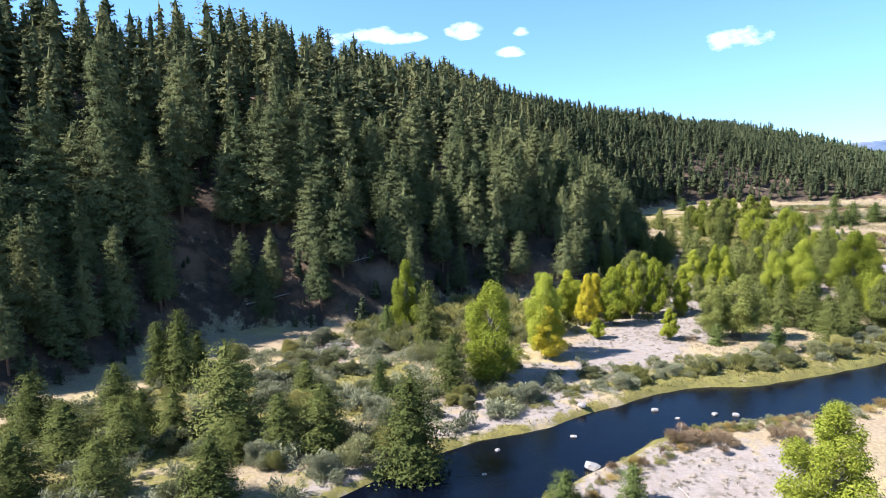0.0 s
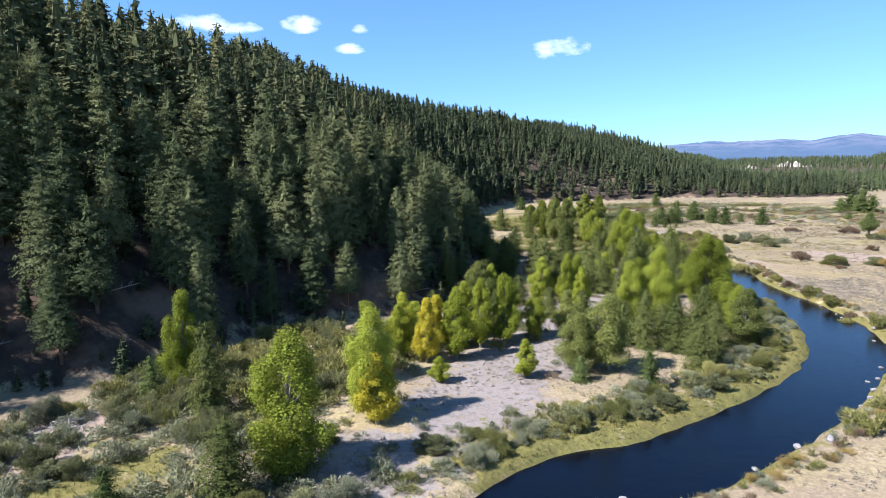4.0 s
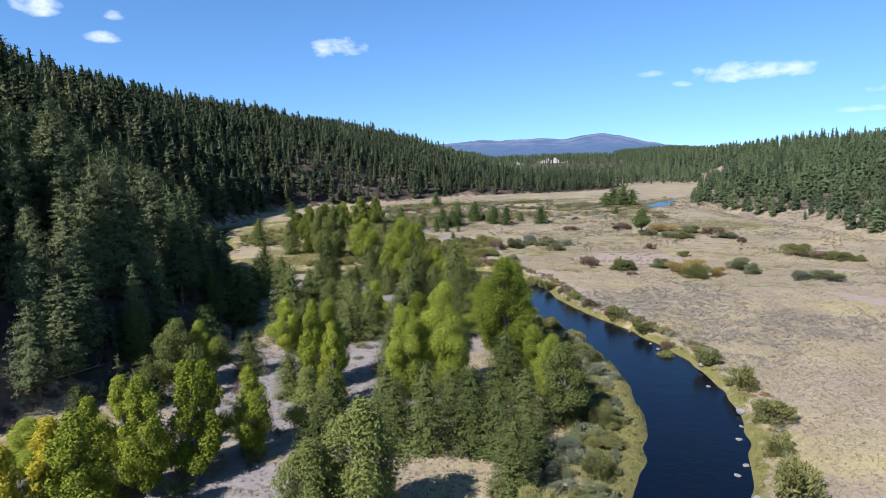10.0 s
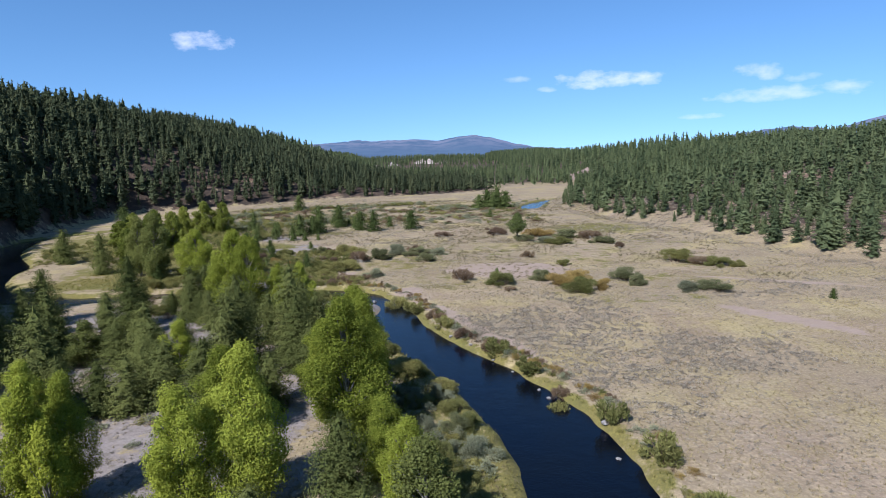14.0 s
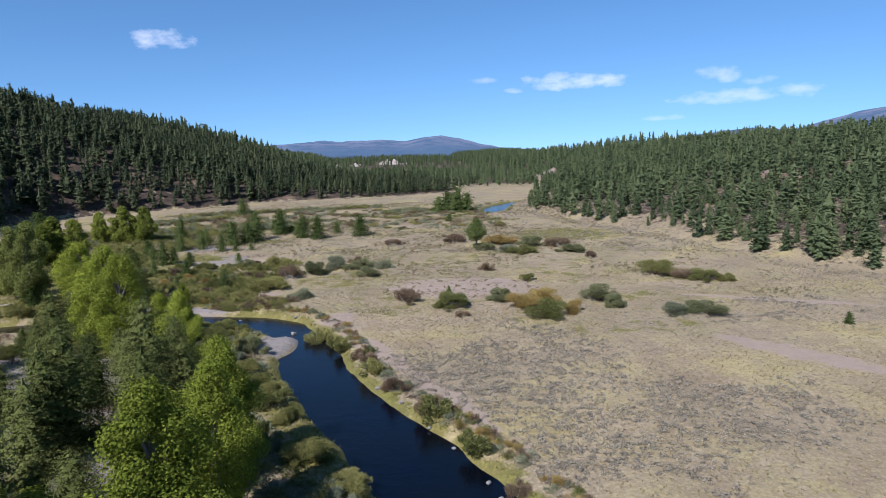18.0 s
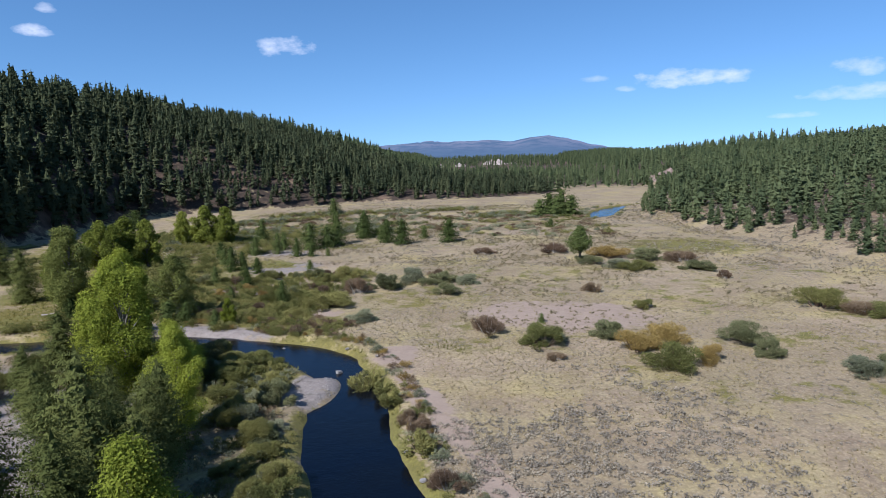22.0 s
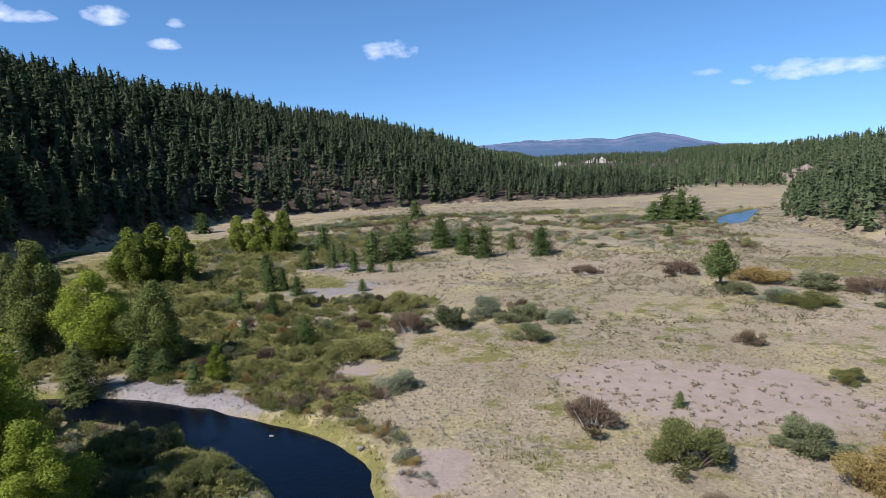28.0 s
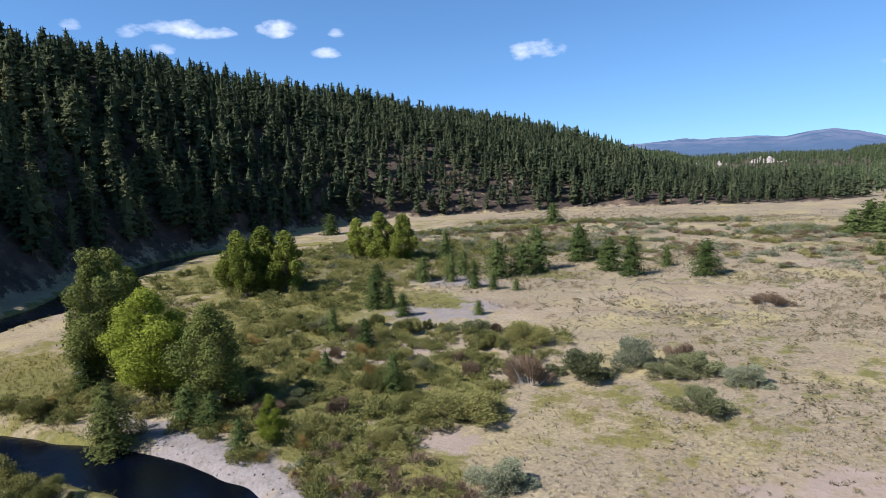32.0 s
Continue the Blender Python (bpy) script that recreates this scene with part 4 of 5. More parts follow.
pines([(-34.6, 154.6, 11.8, 2.8), (-26.3, 152.7, 9.2, 2.5), (-29, 164.8, 8.3, 1.9), (-40, 174.6, 5.5, 1.5), (-28.3, 157.4, 12.6, 2.7), (-59.2, 173.1, 11.4, 2.6), (-32.2, 138.5, 8.2, 2.4)],
      NEAR_FIRS, (9.0, 1.9), "tall dark pine in the heart of the grove", "pines of the grove")
pines([(-44.3, 150.5, 7.1, 2.6), (-19.8, 107.5, 8.5, 1.8), (-64.2, 147.5, 10, 3.2), (-10.8, 102, 6.4, 1.8), (-11, 113.4, 6.6, 1.8), (-38.3, 142.6, 7.2, 2.3), (-50.3, 139.5, 11.7, 2.8)],
      FIRS, (9.0, 1.9), "dark green pine among the cottonwoods", "pines of the grove")
pines([(-93.1, 220.4, 9.7, 2.3), (-112.1, 234.9, 8.8, 2.6), (-30, 168, 8.5, 1.9), (-34, 165, 7.4, 1.8), (-46, 172, 6.0, 1.6), (-24, 150, 7.0, 1.9), (-52, 186, 4.5, 1.5), (-26, 141, 6.0, 1.9),
       (-19.5, 116.5, 5.0, 1.6), (-23, 108, 6.5, 1.8), (-30, 127, 6.0, 1.7), (-64, 122, 7.5, 2.0), (-66, 142, 8.0, 2.2), (-76, 176, 9.0, 2.4), (-72, 166, 8.0, 2.2), (-54, 112, 6.0, 1.8)],
      FIRS, (9.0, 1.9), "dark pine at the edge of the grove", "pines of the grove")
pines([(-73.3, 208.8, 4.1, 1.2), (-56.2, 208.6, 3.6, 1.4), (-53.5, 209.2, 3.4, 1.2), (-47.5, 207.3, 3.0, 0.9), (-69.5, 253.7, 5.7, 1.6), (-55.9, 234.4, 4.1, 1.2), (-44.3, 224.6, 4.0, 1.0),
       (-54.6, 225.5, 2.4, 0.8), (-64.9, 238.3, 3.8, 1.0), (-61.8, 250.8, 3.6, 1.2), (-74.1, 275.1, 4.9, 1.6), (-67.3, 254.6, 4.3, 1.2), (-51.7, 256.9, 2.2, 0.8), (-61.9, 273.8, 5.0, 1.2),
       (-58, 274.1, 3.1, 0.9), (-54.1, 275.6, 2.1, 0.7), (-68.7, 277, 5.6, 1.2), (1.6, 214.8, 1.5, 0.5), (-14.4, 90.6, 5.0, 1.3), (-7.7, 40.8, 3.3, 1.1), (-11.4, 36.4, 3.0, 1.2), (-62.9, 56.3, 5.8, 1.3)],
      YOUNG, (6.0, 1.75), "small young pine standing on open ground", "young pines")
pines([(-62.7, 285.5, 7.4, 2.5), (-58.6, 296, 9.6, 2.7), (-59.5, 290, 6.4, 2.6), (-54.3, 310, 8.4, 2.6), (-44.7, 301.3, 7.1, 2.3), (-39.3, 298, 7.5, 2.2), (-91.6, 388, 7.6, 2.8), (-154.2, 337.4, 7.2, 3.0), (-26.1, 303.5, 7.0, 2.6), (-56.9, 319.2, 6.5, 2.2),
       (-51.9, 316.1, 2.4, 1.2), (4.1, 341.5, 2.9, 1.4), (-70, 284, 5.0, 1.4), (-80, 268, 4.5, 1.4), (-76, 262, 3.6, 1.2), (-22.5, 89, 3.3, 1.2), (-42.6, 40.2, 4.8, 1.0), (60, 188, 1.9, 0.6),
       (-35, 310, 4.0, 1.3), (-48, 308, 4.4, 1.4), (-84, 300, 7.0, 1.8)],
      YOUNG, (6.0, 1.75), "dense green young pine in the open meadow", "young pines")
BUSHY = [pine_template(240 + k, 8.0, 3.0, 0.2, 2400, 0.42, M_YOUNG, "bushy_pine", 0.42, 0.8) for k in range(2)]
pines([(4, 383, 9.4, 4.2), (9, 386, 10.6, 4.4), (13, 381, 8.6, 3.8), (0, 380, 7.2, 3.6), (7, 379, 7.8, 3.8)],
      BUSHY, (9.0, 1.9), "dark bushy pine in a clump on the far meadow", "pine clump")
grove = np.random.default_rng(55)
made = 0
while made < 30:
    x, y = float(grove.uniform(-66, -12)), float(grove.uniform(96, 200))
    _, edge, dw, _, _ = (v[0] for v in valley(np.array([x]), np.array([y])))
    if edge < 7 or dw > -2 or value_noise(np.array([x]), np.array([y]), 14.0, 61)[0] < -0.15:
        continue
    h = float(grove.uniform(3.5, 8.5))
    pines([(x, y, h, 0.26 * h * float(grove.uniform(0.85, 1.15)))], [FIRS[made % 3]], (9.0, 2.1), "dark green pine crowding the river grove", "pines of the grove")
    made += 1
lone = cottonwood_template(193, 9.0, 3.0, M_YOUNG, "lone_cottonwood", count=6500, slim=0.8, low=0.36, size=0.23)
plant("cottonwood_tree", lone, ("trunk", "crown"), 10.1, 266.6, 8.8, 3.0, 9.0, 3.2, "lone ragged cottonwood with a bare leaning trunk in the meadow", "tree", "")

# ---- shrubs ----
WILLOWS = [bush_template(300 + k, M_WILLOW, "willow") for k in range(3)]
GREYS = [bush_template(310 + k, M_GREYWIL, "grey_willow") for k in range(3)]
BROWNS = [bush_template(320 + k, M_BROWN, "bare_willow", 1300, twiggy=1) for k in range(2)]
WIDE = [bush_template(340 + k, M_WILLOW, "broad_willow", 9000, 0.046) for k in range(3)]
WIDE_GREYS = [bush_template(350 + k, (M_DUSKY, M_GREYWIL, M_DUSKY)[k], "broad_grey_willow", 9000, 0.046) for k in range(3)]
WIDE_BROWNS = [bush_template(360 + k, M_BROWN, "broad_bare_willow", 6500, twiggy=2) for k in range(2)]
RUSTS = [bush_template(330 + k, M_ORANGE, "rusty_willow", 9000, 0.044) for k in range(2)]


def shrubs(rows, kinds, label, group):
    for k, (x, y, tall, wide) in enumerate(rows):
        plant("willow_shrub", kinds[k % len(kinds)], ("stem", "foliage"), x, y, 0.92 * tall, 1.18 * wide, 1.45, 1.0, label, "shrub", group)


shrubs([(9.9, 136.8, 2.6, 1.5), (12.6, 129.6, 2.6, 1.7), (13.2, 120.1, 2.6, 1.8), (2.8, 152.2, 2.1, 1.6), (-1.0, 159.3, 2.3, 1.6), (-18, 188.2, 3.0, 1.9), (-13.2, 182, 1.7, 1.4), (-8.4, 171.9, 2.0, 1.3),
        (5.2, 142.2, 2.1, 1.1), (7.8, 90, 2.6, 2.1), (11, 105.3, 3.6, 2.1), (9, 98.3, 1.6, 1.5), (12.5, 113, 2.0, 1.5), (-15.5, 185.5, 1.6, 1.2)],
       WILLOWS, "olive willow shrub on the grassy river bank", "bank shrubs")
shrubs([(-39.1, 245.9, 3.0, 2.9), (-34.7, 221.6, 2.7, 3.5), (1.8, 203.6, 2.8, 3.1), (17, 196.4, 3.2, 3.0), (45.9, 228.6, 3.6, 3.2), (53.1, 220.8, 2.3, 3.4), (56.8, 219.6, 1.8, 1.6), (18.7, 226.1, 1.5, 1.2),
        (-55.4, 242.5, 2.4, 1.9), (21.8, 259, 2.2, 3.4), (17.6, 225.2, 1.5, 1.2)],
       WIDE, "rounded olive green willow shrub in the meadow", "meadow shrubs")
shrubs([(-28.4, 237.6, 3.2, 3.0), (-24.1, 243, 3.2, 2.7), (-20.8, 240.4, 1.6, 1.8), (-17.6, 242.9, 2.3, 2.6), (-13.1, 241.5, 2.2, 2.3), (-15.9, 233, 2.4, 2.3), (10.7, 208.2, 2.4, 2.5), (3.9, 204.4, 1.7, 1.6),
        (28.5, 207.5, 2.8, 2.9), (29.3, 201, 2.4, 1.7), (37.4, 196.2, 2.0, 2.4), (42.6, 196, 1.9, 3.0), (34.7, 260.4, 2.2, 3.5), (18, 260.9, 2.2, 2.9), (11.9, 265.4, 2.4, 2.6), (25.7, 271.8, 2.8, 4.2), (-25.6, 211.9, 2.0, 2.1)],
       WIDE_GREYS, "grey-green willow shrub in the dry meadow", "meadow shrubs")
shrubs([(-32.4, 232.3, 3.2, 2.3), (-20.1, 245.9, 2.3, 1.7), (-13, 280.6, 1.8, 2.8), (-5.8, 208.1, 2.7, 2.6), (10.6, 237.5, 1.8, 1.8), (4.4, 282.4, 2.6, 4.2), (33.8, 269.9, 2.7, 3.6), (37.6, 250.7, 1.9, 1.4),
        (50.6, 224.4, 2.0, 2.5), (-1.6, 160.9, 1.8, 1.5), (5.4, 145.3, 1.5, 1.1), (-5.3, 166.2, 1.7, 1.2), (-9.6, 174.8, 1.6, 1.3), (-44, 248, 1.8, 1.3), (3.8, 197.5, 1.0, 1.2), (-10.5, 177.5, 1.5, 1.1), (-10.5, 54, 1.6, 2.0), (-6.8, 55.9, 1.6, 1.8), (-3.6, 61.6, 1.4, 1.8)],
       WIDE_BROWNS, "bare reddish-brown willow shrub in the meadow", "meadow shrubs")
shrubs([(13.8, 202.6, 2.8, 2.6), (18.8, 207, 2.5, 3.0), (21.8, 198.8, 2.2, 1.8), (16.3, 276.8, 2.8, 5.0)],
       RUSTS, "rust-orange autumn willow shrub", "meadow shrubs")

thick = np.random.default_rng(9)


def thicket(count, spot, kinds, label, group, tall=(1.2, 2.6), wide=(1.0, 2.2)):
    """Shrubs of a thicket: spot(k) proposes places on the plan."""
    made = 0
    while made < count:
        x, y = spot()
        z, edge, dw, _, _ = (v[0] for v in valley(np.array([x]), np.array([y])))
        if edge < 1.2:
            continue
        w = thick.uniform(*wide)
        plant("willow_shrub", kinds[made % len(kinds)], ("stem", "foliage"), x, y, min(w * 1.3, thick.uniform(*tall)), w, 1.45, 1.0, label, "shrub", group, float(z))
        made += 1


def beside_bank():
    k = thick.integers(0, len(RIVER) - 1)
    while not 64 < RIVER[k][1] < 192:
        k = thick.integers(0, len(RIVER) - 1)
    return RIVER[k][0] - RIVER[k][2] - thick.uniform(2.6, 8.0), RIVER[k][1] + thick.uniform(-3, 3)


def wet_corner():
    x, y = thick.uniform(-78, -34), thick.uniform(206, 252)
    return x, y + 0.25 * (x + 34)


def near_flat():
    return thick.uniform(-72, -27), thick.uniform(-4, 60)


def back_flat():
    return thick.uniform(-130, -72), thick.uniform(232, 320)


def grove_floor():
    return thick.uniform(-66, -24), thick.uniform(85, 200)


def far_meadow():
    return thick.uniform(-120, 25), thick.uniform(315, 350)


def far_band():
    return thick.uniform(-110, 20), thick.uniform(355, 395)


def pond_side():
    k = thick.integers(4, len(POND))
    a = thick.uniform(0, 6.28)
    return POND[k][0] + math.cos(a) * (POND[k][2] + thick.uniform(2, 5)), POND[k][1] + math.sin(a) * (POND[k][2] + thick.uniform(2, 6))


def right_bank():
    k = thick.integers(12, 80)
    x, y, w = RIVER[k]
    dx, dy = RIVER[k + 1][0] - x, RIVER[k + 1][1] - y
    n = math.hypot(dx, dy)
    off, s = w + thick.uniform(1.3, 3.6), thick.uniform(0, 1)
    return x + dx * s + dy / n * off, y + dy * s - dx / n * off


def left_bank():
    k = thick.integers(16, 84)
    x, y, w = RIVER[k]
    dx, dy = RIVER[k + 1][0] - x, RIVER[k + 1][1] - y
    n = math.hypot(dx, dy)
    off, s = w + thick.uniform(2.2, 9.0), thick.uniform(0, 1)
    return x + dx * s - dy / n * off, y + dy * s + dx / n * off


ROWS = [[(-121, 341), (-108, 355), (-95, 367)], [(-114, 380), (-90, 392), (-65, 402), (-30, 411)], [(-24, 375), (-8, 389)],
        [(-107, 274), (-111, 304), (-104, 317), (-92, 325), (-74, 338), (-44, 352)], [(-98, 300), (-74, 322), (-50, 330)]]


def willow_rows():
    line = ROWS[thick.integers(0, len(ROWS))]
    k, s = thick.integers(0, len(line) - 1), thick.uniform(0, 1)
    (ax, ay), (bx, by) = line[k], line[k + 1]
    return ax + (bx - ax) * s + thick.normal() * 2.2, ay + (by - ay) * s + thick.normal() * 2.2


def aspen_feet():
    s = thick.uniform(0, 1)
    return -38 - 10 * math.sin(3 * s) + thick.normal() * 4.0, 60 + 50 * s


def bend_bank():
    return thick.uniform(-41, -26), thick.uniform(201.5, 212)


def inner_point():
    return thick.uniform(-62, -29), thick.uniform(181, 196)


def west_flat():
    return thick.uniform(-73, -45), thick.uniform(52, 92)


thicket(104, beside_bank, [WIDE[0], WIDE_GREYS[1], WIDE[1], WIDE_GREYS[0], WIDE[2]], "grey-green willow shrub crowding the river bank", "bank shrubs", (0.7, 2.4), (0.8, 2.3))
thicket(62, wet_corner, [WIDE[0], WIDE[2], WIDE_BROWNS[0], WIDE_GREYS[2], WIDE[1], RUSTS[0]], "low olive-brown shrub in the wet thicket", "thicket shrubs", (1.0, 2.3), (0.9, 2.0))
thicket(84, near_flat, [WIDE_GREYS[0], WIDE_GREYS[1], WIDE_GREYS[2], WIDE[0]], "grey-green shrub on the brushy flat", "flat shrubs", (1.4, 3.0), (1.2, 2.5))
thicket(52, inner_point, [WIDE[2], WIDE[1], WIDE[0], WIDE_GREYS[0]], "olive willow shrub on the inner river point", "bank shrubs", (1.1, 2.6), (1.1, 2.3))


def joined_shrubs(name, count, spot, kinds, label, tall, wide):
    """Far shrubs that run together: one mass of foliage."""
    xy = np.array([spot() for _ in range(count)])
    z, edge, dw, _, _ = valley(xy[:, 0], xy[:, 1])
    xy, z = xy[(edge > 1.2) & (dw < -1)], z[(edge > 1.2) & (dw < -1)]
    mats = sorted({k[1].materials[0].name for k in kinds})
    for m in mats:
        some = [k for k in kinds if k[1].materials[0].name == m]
        cut = np.arange(len(xy)) % len(mats) == mats.index(m)
        shapes = []
        for k in some:
            v = np.empty(len(k[1].vertices) * 3, np.float32)
            k[1].vertices.foreach_get("co", v)
            shapes.append(v.reshape(-1, 3, 3)[::3] * np.array([1, 1, 1 / 1.45]))
        f, tint = scattered(shapes, xy[cut, 0], xy[cut, 1], z[cut], thick.uniform(*wide, cut.sum()), thick, thick.uniform(*tall, cut.sum()))
        tagged(new(name, mesh_of(name, f, bpy.data.materials[m], tint)), label, "shrubs", kind="stuff")


joined_shrubs("brushy_flat_shrubs", 260, near_flat, [GREYS[0], GREYS[2]], "grey-green brush covering the near flat", (1.2, 2.8), (1.0, 2.3))
joined_shrubs("forest_foot_willows", 210, west_flat, [WIDE_GREYS[0], WILLOWS[1], WILLOWS[2]], "tall grey-green willows below the forest edge", (1.8, 3.6), (1.3, 2.6))
joined_shrubs("grove_undergrowth", 170, grove_floor, [GREYS[0], WILLOWS[1], BROWNS[1], GREYS[2]], "low shrubs on the grove floor", (0.6, 1.8), (0.6, 1.4))
joined_shrubs("bank_brush", 360, right_bank, [WILLOWS[0], BROWNS[0], GREYS[1], RUSTS[1]], "low olive and brown brush along the grassy bank", (0.4, 1.2), (0.4, 1.1))
joined_shrubs("left_bank_brush", 420, left_bank, [WILLOWS[0], WILLOWS[2], GREYS[1]], "low olive brush along the wooded bank", (0.5, 1.6), (0.5, 1.4))
joined_shrubs("bend_brush", 70, bend_bank, [WILLOWS[1], BROWNS[0], WILLOWS[0]], "olive and brown brush on the outer bank of the bend", (0.6, 1.5), (0.6, 1.5))
joined_shrubs("aspen_undergrowth", 90, aspen_feet, [GREYS[0], WILLOWS[1], GREYS[2]], "grey-green brush at the feet of the aspens", (0.7, 1.8), (0.7, 1.7))
joined_shrubs("wet_corner_brush", 560, wet_corner, [WILLOWS[0], WILLOWS[2], WILLOWS[1]], "low olive brush of the wet corner", (0.6, 1.8), (0.7, 1.7))
joined_shrubs("willow_rows", 400, willow_rows, [WILLOWS[0], GREYS[1], WILLOWS[2]], "dark olive willows in long rows across the far meadow", (1.3, 2.6), (1.6, 3.0))
joined_shrubs("back_flat_willows", 360, back_flat, [WILLOWS[0], WILLOWS[1], WILLOWS[2]], "pale olive willow shrubs on the back flat", (1.2, 2.4), (1.3, 2.6))
joined_shrubs("far_meadow_shrubs", 240, far_meadow, [WILLOWS[0], GREYS[1], BROWNS[0], GREYS[2]], "low grey-green shrubs in the far meadow", (1.0, 2.0), (1.4, 3.0))
joined_shrubs("pond_willows", 44, pond_side, [WILLOWS[0], GREYS[0]], "olive willows round the far pond", (0.8, 1.8), (1.2, 2.6))
joined_shrubs("far_band_shrubs", 180, far_band, [WILLOWS[0], GREYS[0], BROWNS[0]], "low olive shrubs along the far meadow", (1.0, 2.2), (1.5, 3.4))

# ---- forest of the hills ----
def lod(seed, count, size, tall=22.0, clear=2.0):
    """A conifer of the hillsides, one metre high: needle pads and trunk."""
    rng = np.random.default_rng(seed)
    radius = 2.5 + 0.3 * (seed % 4)
    c = np.concatenate([tiers(rng, tall * 0.95, radius * 0.5, clear, 6, 5, 0.8, 0.3), conifer_crown(rng, tall, radius, clear, count, size, 0.52 + 0.08 * (seed % 3), 0.6, 9, 1.0)])
    t = tube([(0, 0, -1), (0, 0, tall * 0.8)], [0.26, 0.08], 3)
    return c / tall, t / tall


FOREST = [pine_template(400 + k, 24.0, 4.4 + 0.3 * k, 1.6 + 1.1 * k, 15000, 0.42, M_PINE, "forest_pine", 0.62, 0.6, 0.3, 30, 1.25) for k in range(5)]
MID = [lod(500 + k, 1150, 0.85) for k in range(5)]
EDGE = [lod(560 + k, 1150, 0.9, clear=1.2) for k in range(4)]
FAR = [lod(520 + k, 420, 1.3) for k in range(5)]
REMOTE = [lod(540 + k, 80, 2.4) for k in range(3)]
woods = np.random.default_rng(31)


def jittered(x0, x1, y0, y1, step):
    x, y = np.meshgrid(np.arange(x0, x1, step), np.arange(y0, y1, step))
    return (x + woods.uniform(-0.8, 0.8, x.shape) * step).ravel(), (y + woods.uniform(-0.8, 0.8, y.shape) * step).ravel()


CLEAR = [(104, 622, 15, 34), (86, 606, 8, 22), (130, 338, 9, 16), (156, 436, 16, 20)]      # bare rock and what lies before it


def wooded(x, y, into, crest, thin, over=45):
    z, edge, dw, de, _ = valley(x, y)
    c, _ = along(crest, x, y)
    d = dw if into == "w" else de
    c = c if into == "w" else -c
    open_ = value_noise(x, y, 38.0, 41) * 0.5 + value_noise(x, y, 15.0, 42) * 0.35
    ok = (d > 0.5) & (c < over) & (edge > 4) & (open_ < thin) & (woods.random(x.shape) < np.clip((0.75 if into == "w" else 0.5) + d / 16, 0, 1))
    for cx, cy, rx, ry in CLEAR:
        ok &= np.hypot((x - cx) / rx, (y - cy) / ry) > 1
    return x[ok], y[ok], z[ok], d[ok]


def away(x, y):
    return np.hypot(x, np.maximum(0, np.maximum(y - 175, -y)))


wa, wb = jittered(-440, 60, -110, 190, 5.4), jittered(-440, 60, 190, 700, 5.1)
wx_, wy_ = np.concatenate([wa[0], wb[0]]), np.concatenate([wa[1], wb[1]])
fx, fy, fz, fd = wooded(wx_, wy_, "w", CREST, 0.9)
airy = (fy > 62) | (fd > 60) | (woods.random(len(fx)) < 0.74)          # lower southern slope thinned so that sun reaches its trees
fx, fy, fz, fd = fx[airy], fy[airy], fz[airy], fd[airy]
dist = away(fx, fy)
tall = (9 + 10.5 * woods.uniform(0, 1, len(fx)) ** 0.9) * np.clip(0.97 + 0.25 * value_noise(fx, fy, 60.0, 43), 0.6, 1.2)
tall = tall * np.where((fy > 420) & (fd < 150), np.clip(0.66 + fd / 360, 0.66, 1), 1)
tall = tall * np.interp(fy, [-20, 60, 140], [1.18, 1.1, 1.0])
front = (fd < 28) & (fy > -5) & (fy < 190)
for k in np.nonzero(front)[0]:
    h = float(max(tall[k], 14.0)) * (1.15 if fd[k] > 5 else 0.85)
    plant("forest_pine_tree", FOREST[int(woods.integers(0, 5))], ("trunk", "crown"), float(fx[k]), float(fy[k]), h, h / 24 * 4.2 * float(woods.uniform(0.8, 1.25)), 24.0, 3.3,
          "tall dark conifer at the foot of the shaded slope", "tree", "conifers of the forest edge", float(fz[k]))


def stand(name, templates, x, y, z, t, mat, label, broad=1.25):
    f, tint = scattered([c for c, _ in templates], x, y, z, t * broad * woods.uniform(0.75, 1.3, len(x)), woods, t)
    tagged(new(name, mesh_of(name, f, mat, tint)), label, "forest", kind="stuff")


rest = ~front
near_part, far_part, back_part = rest & (dist < 215), rest & (dist >= 215) & (dist < 460), rest & (dist >= 460)
stand("hillside_conifers", MID, fx[near_part], fy[near_part], fz[near_part], tall[near_part], M_SLOPE, "dense dark conifers on the shaded slope", 1.6)
stand("upper_conifers", FAR, fx[far_part], fy[far_part], fz[far_part], tall[far_part], M_SHADED, "dense conifer forest on the long hillside", 1.65)
stand("distant_conifers", REMOTE, fx[back_part], fy[back_part], fz[back_part], tall[back_part], M_SHADED, "conifer forest closing the valley")
tr = near_part & (fd < 90)
trunks, _ = scattered([t for _, t in MID], fx[tr], fy[tr], fz[tr], tall[tr], woods)
tagged(new("conifer_trunks", mesh_of("conifer_trunks", trunks, M_BARK)), "brown trunks of the hillside conifers", "forest", kind="stuff")

ux, uy = jittered(-130, -50, -20, 215, 3.6)
uz, ue, ud, _, _ = valley(ux, uy)
ok = (ud > -2.5) & (ud < 30) & (ue > 4) & (value_noise(ux, uy, 9.0, 63) > -0.25)
stand("forest_understory", FAR, ux[ok], uy[ok], uz[ok], 1.5 + 5.0 * woods.uniform(0, 1, ok.sum()) ** 2, M_SHADED, "young dark firs and brush under the forest edge", 2.0)

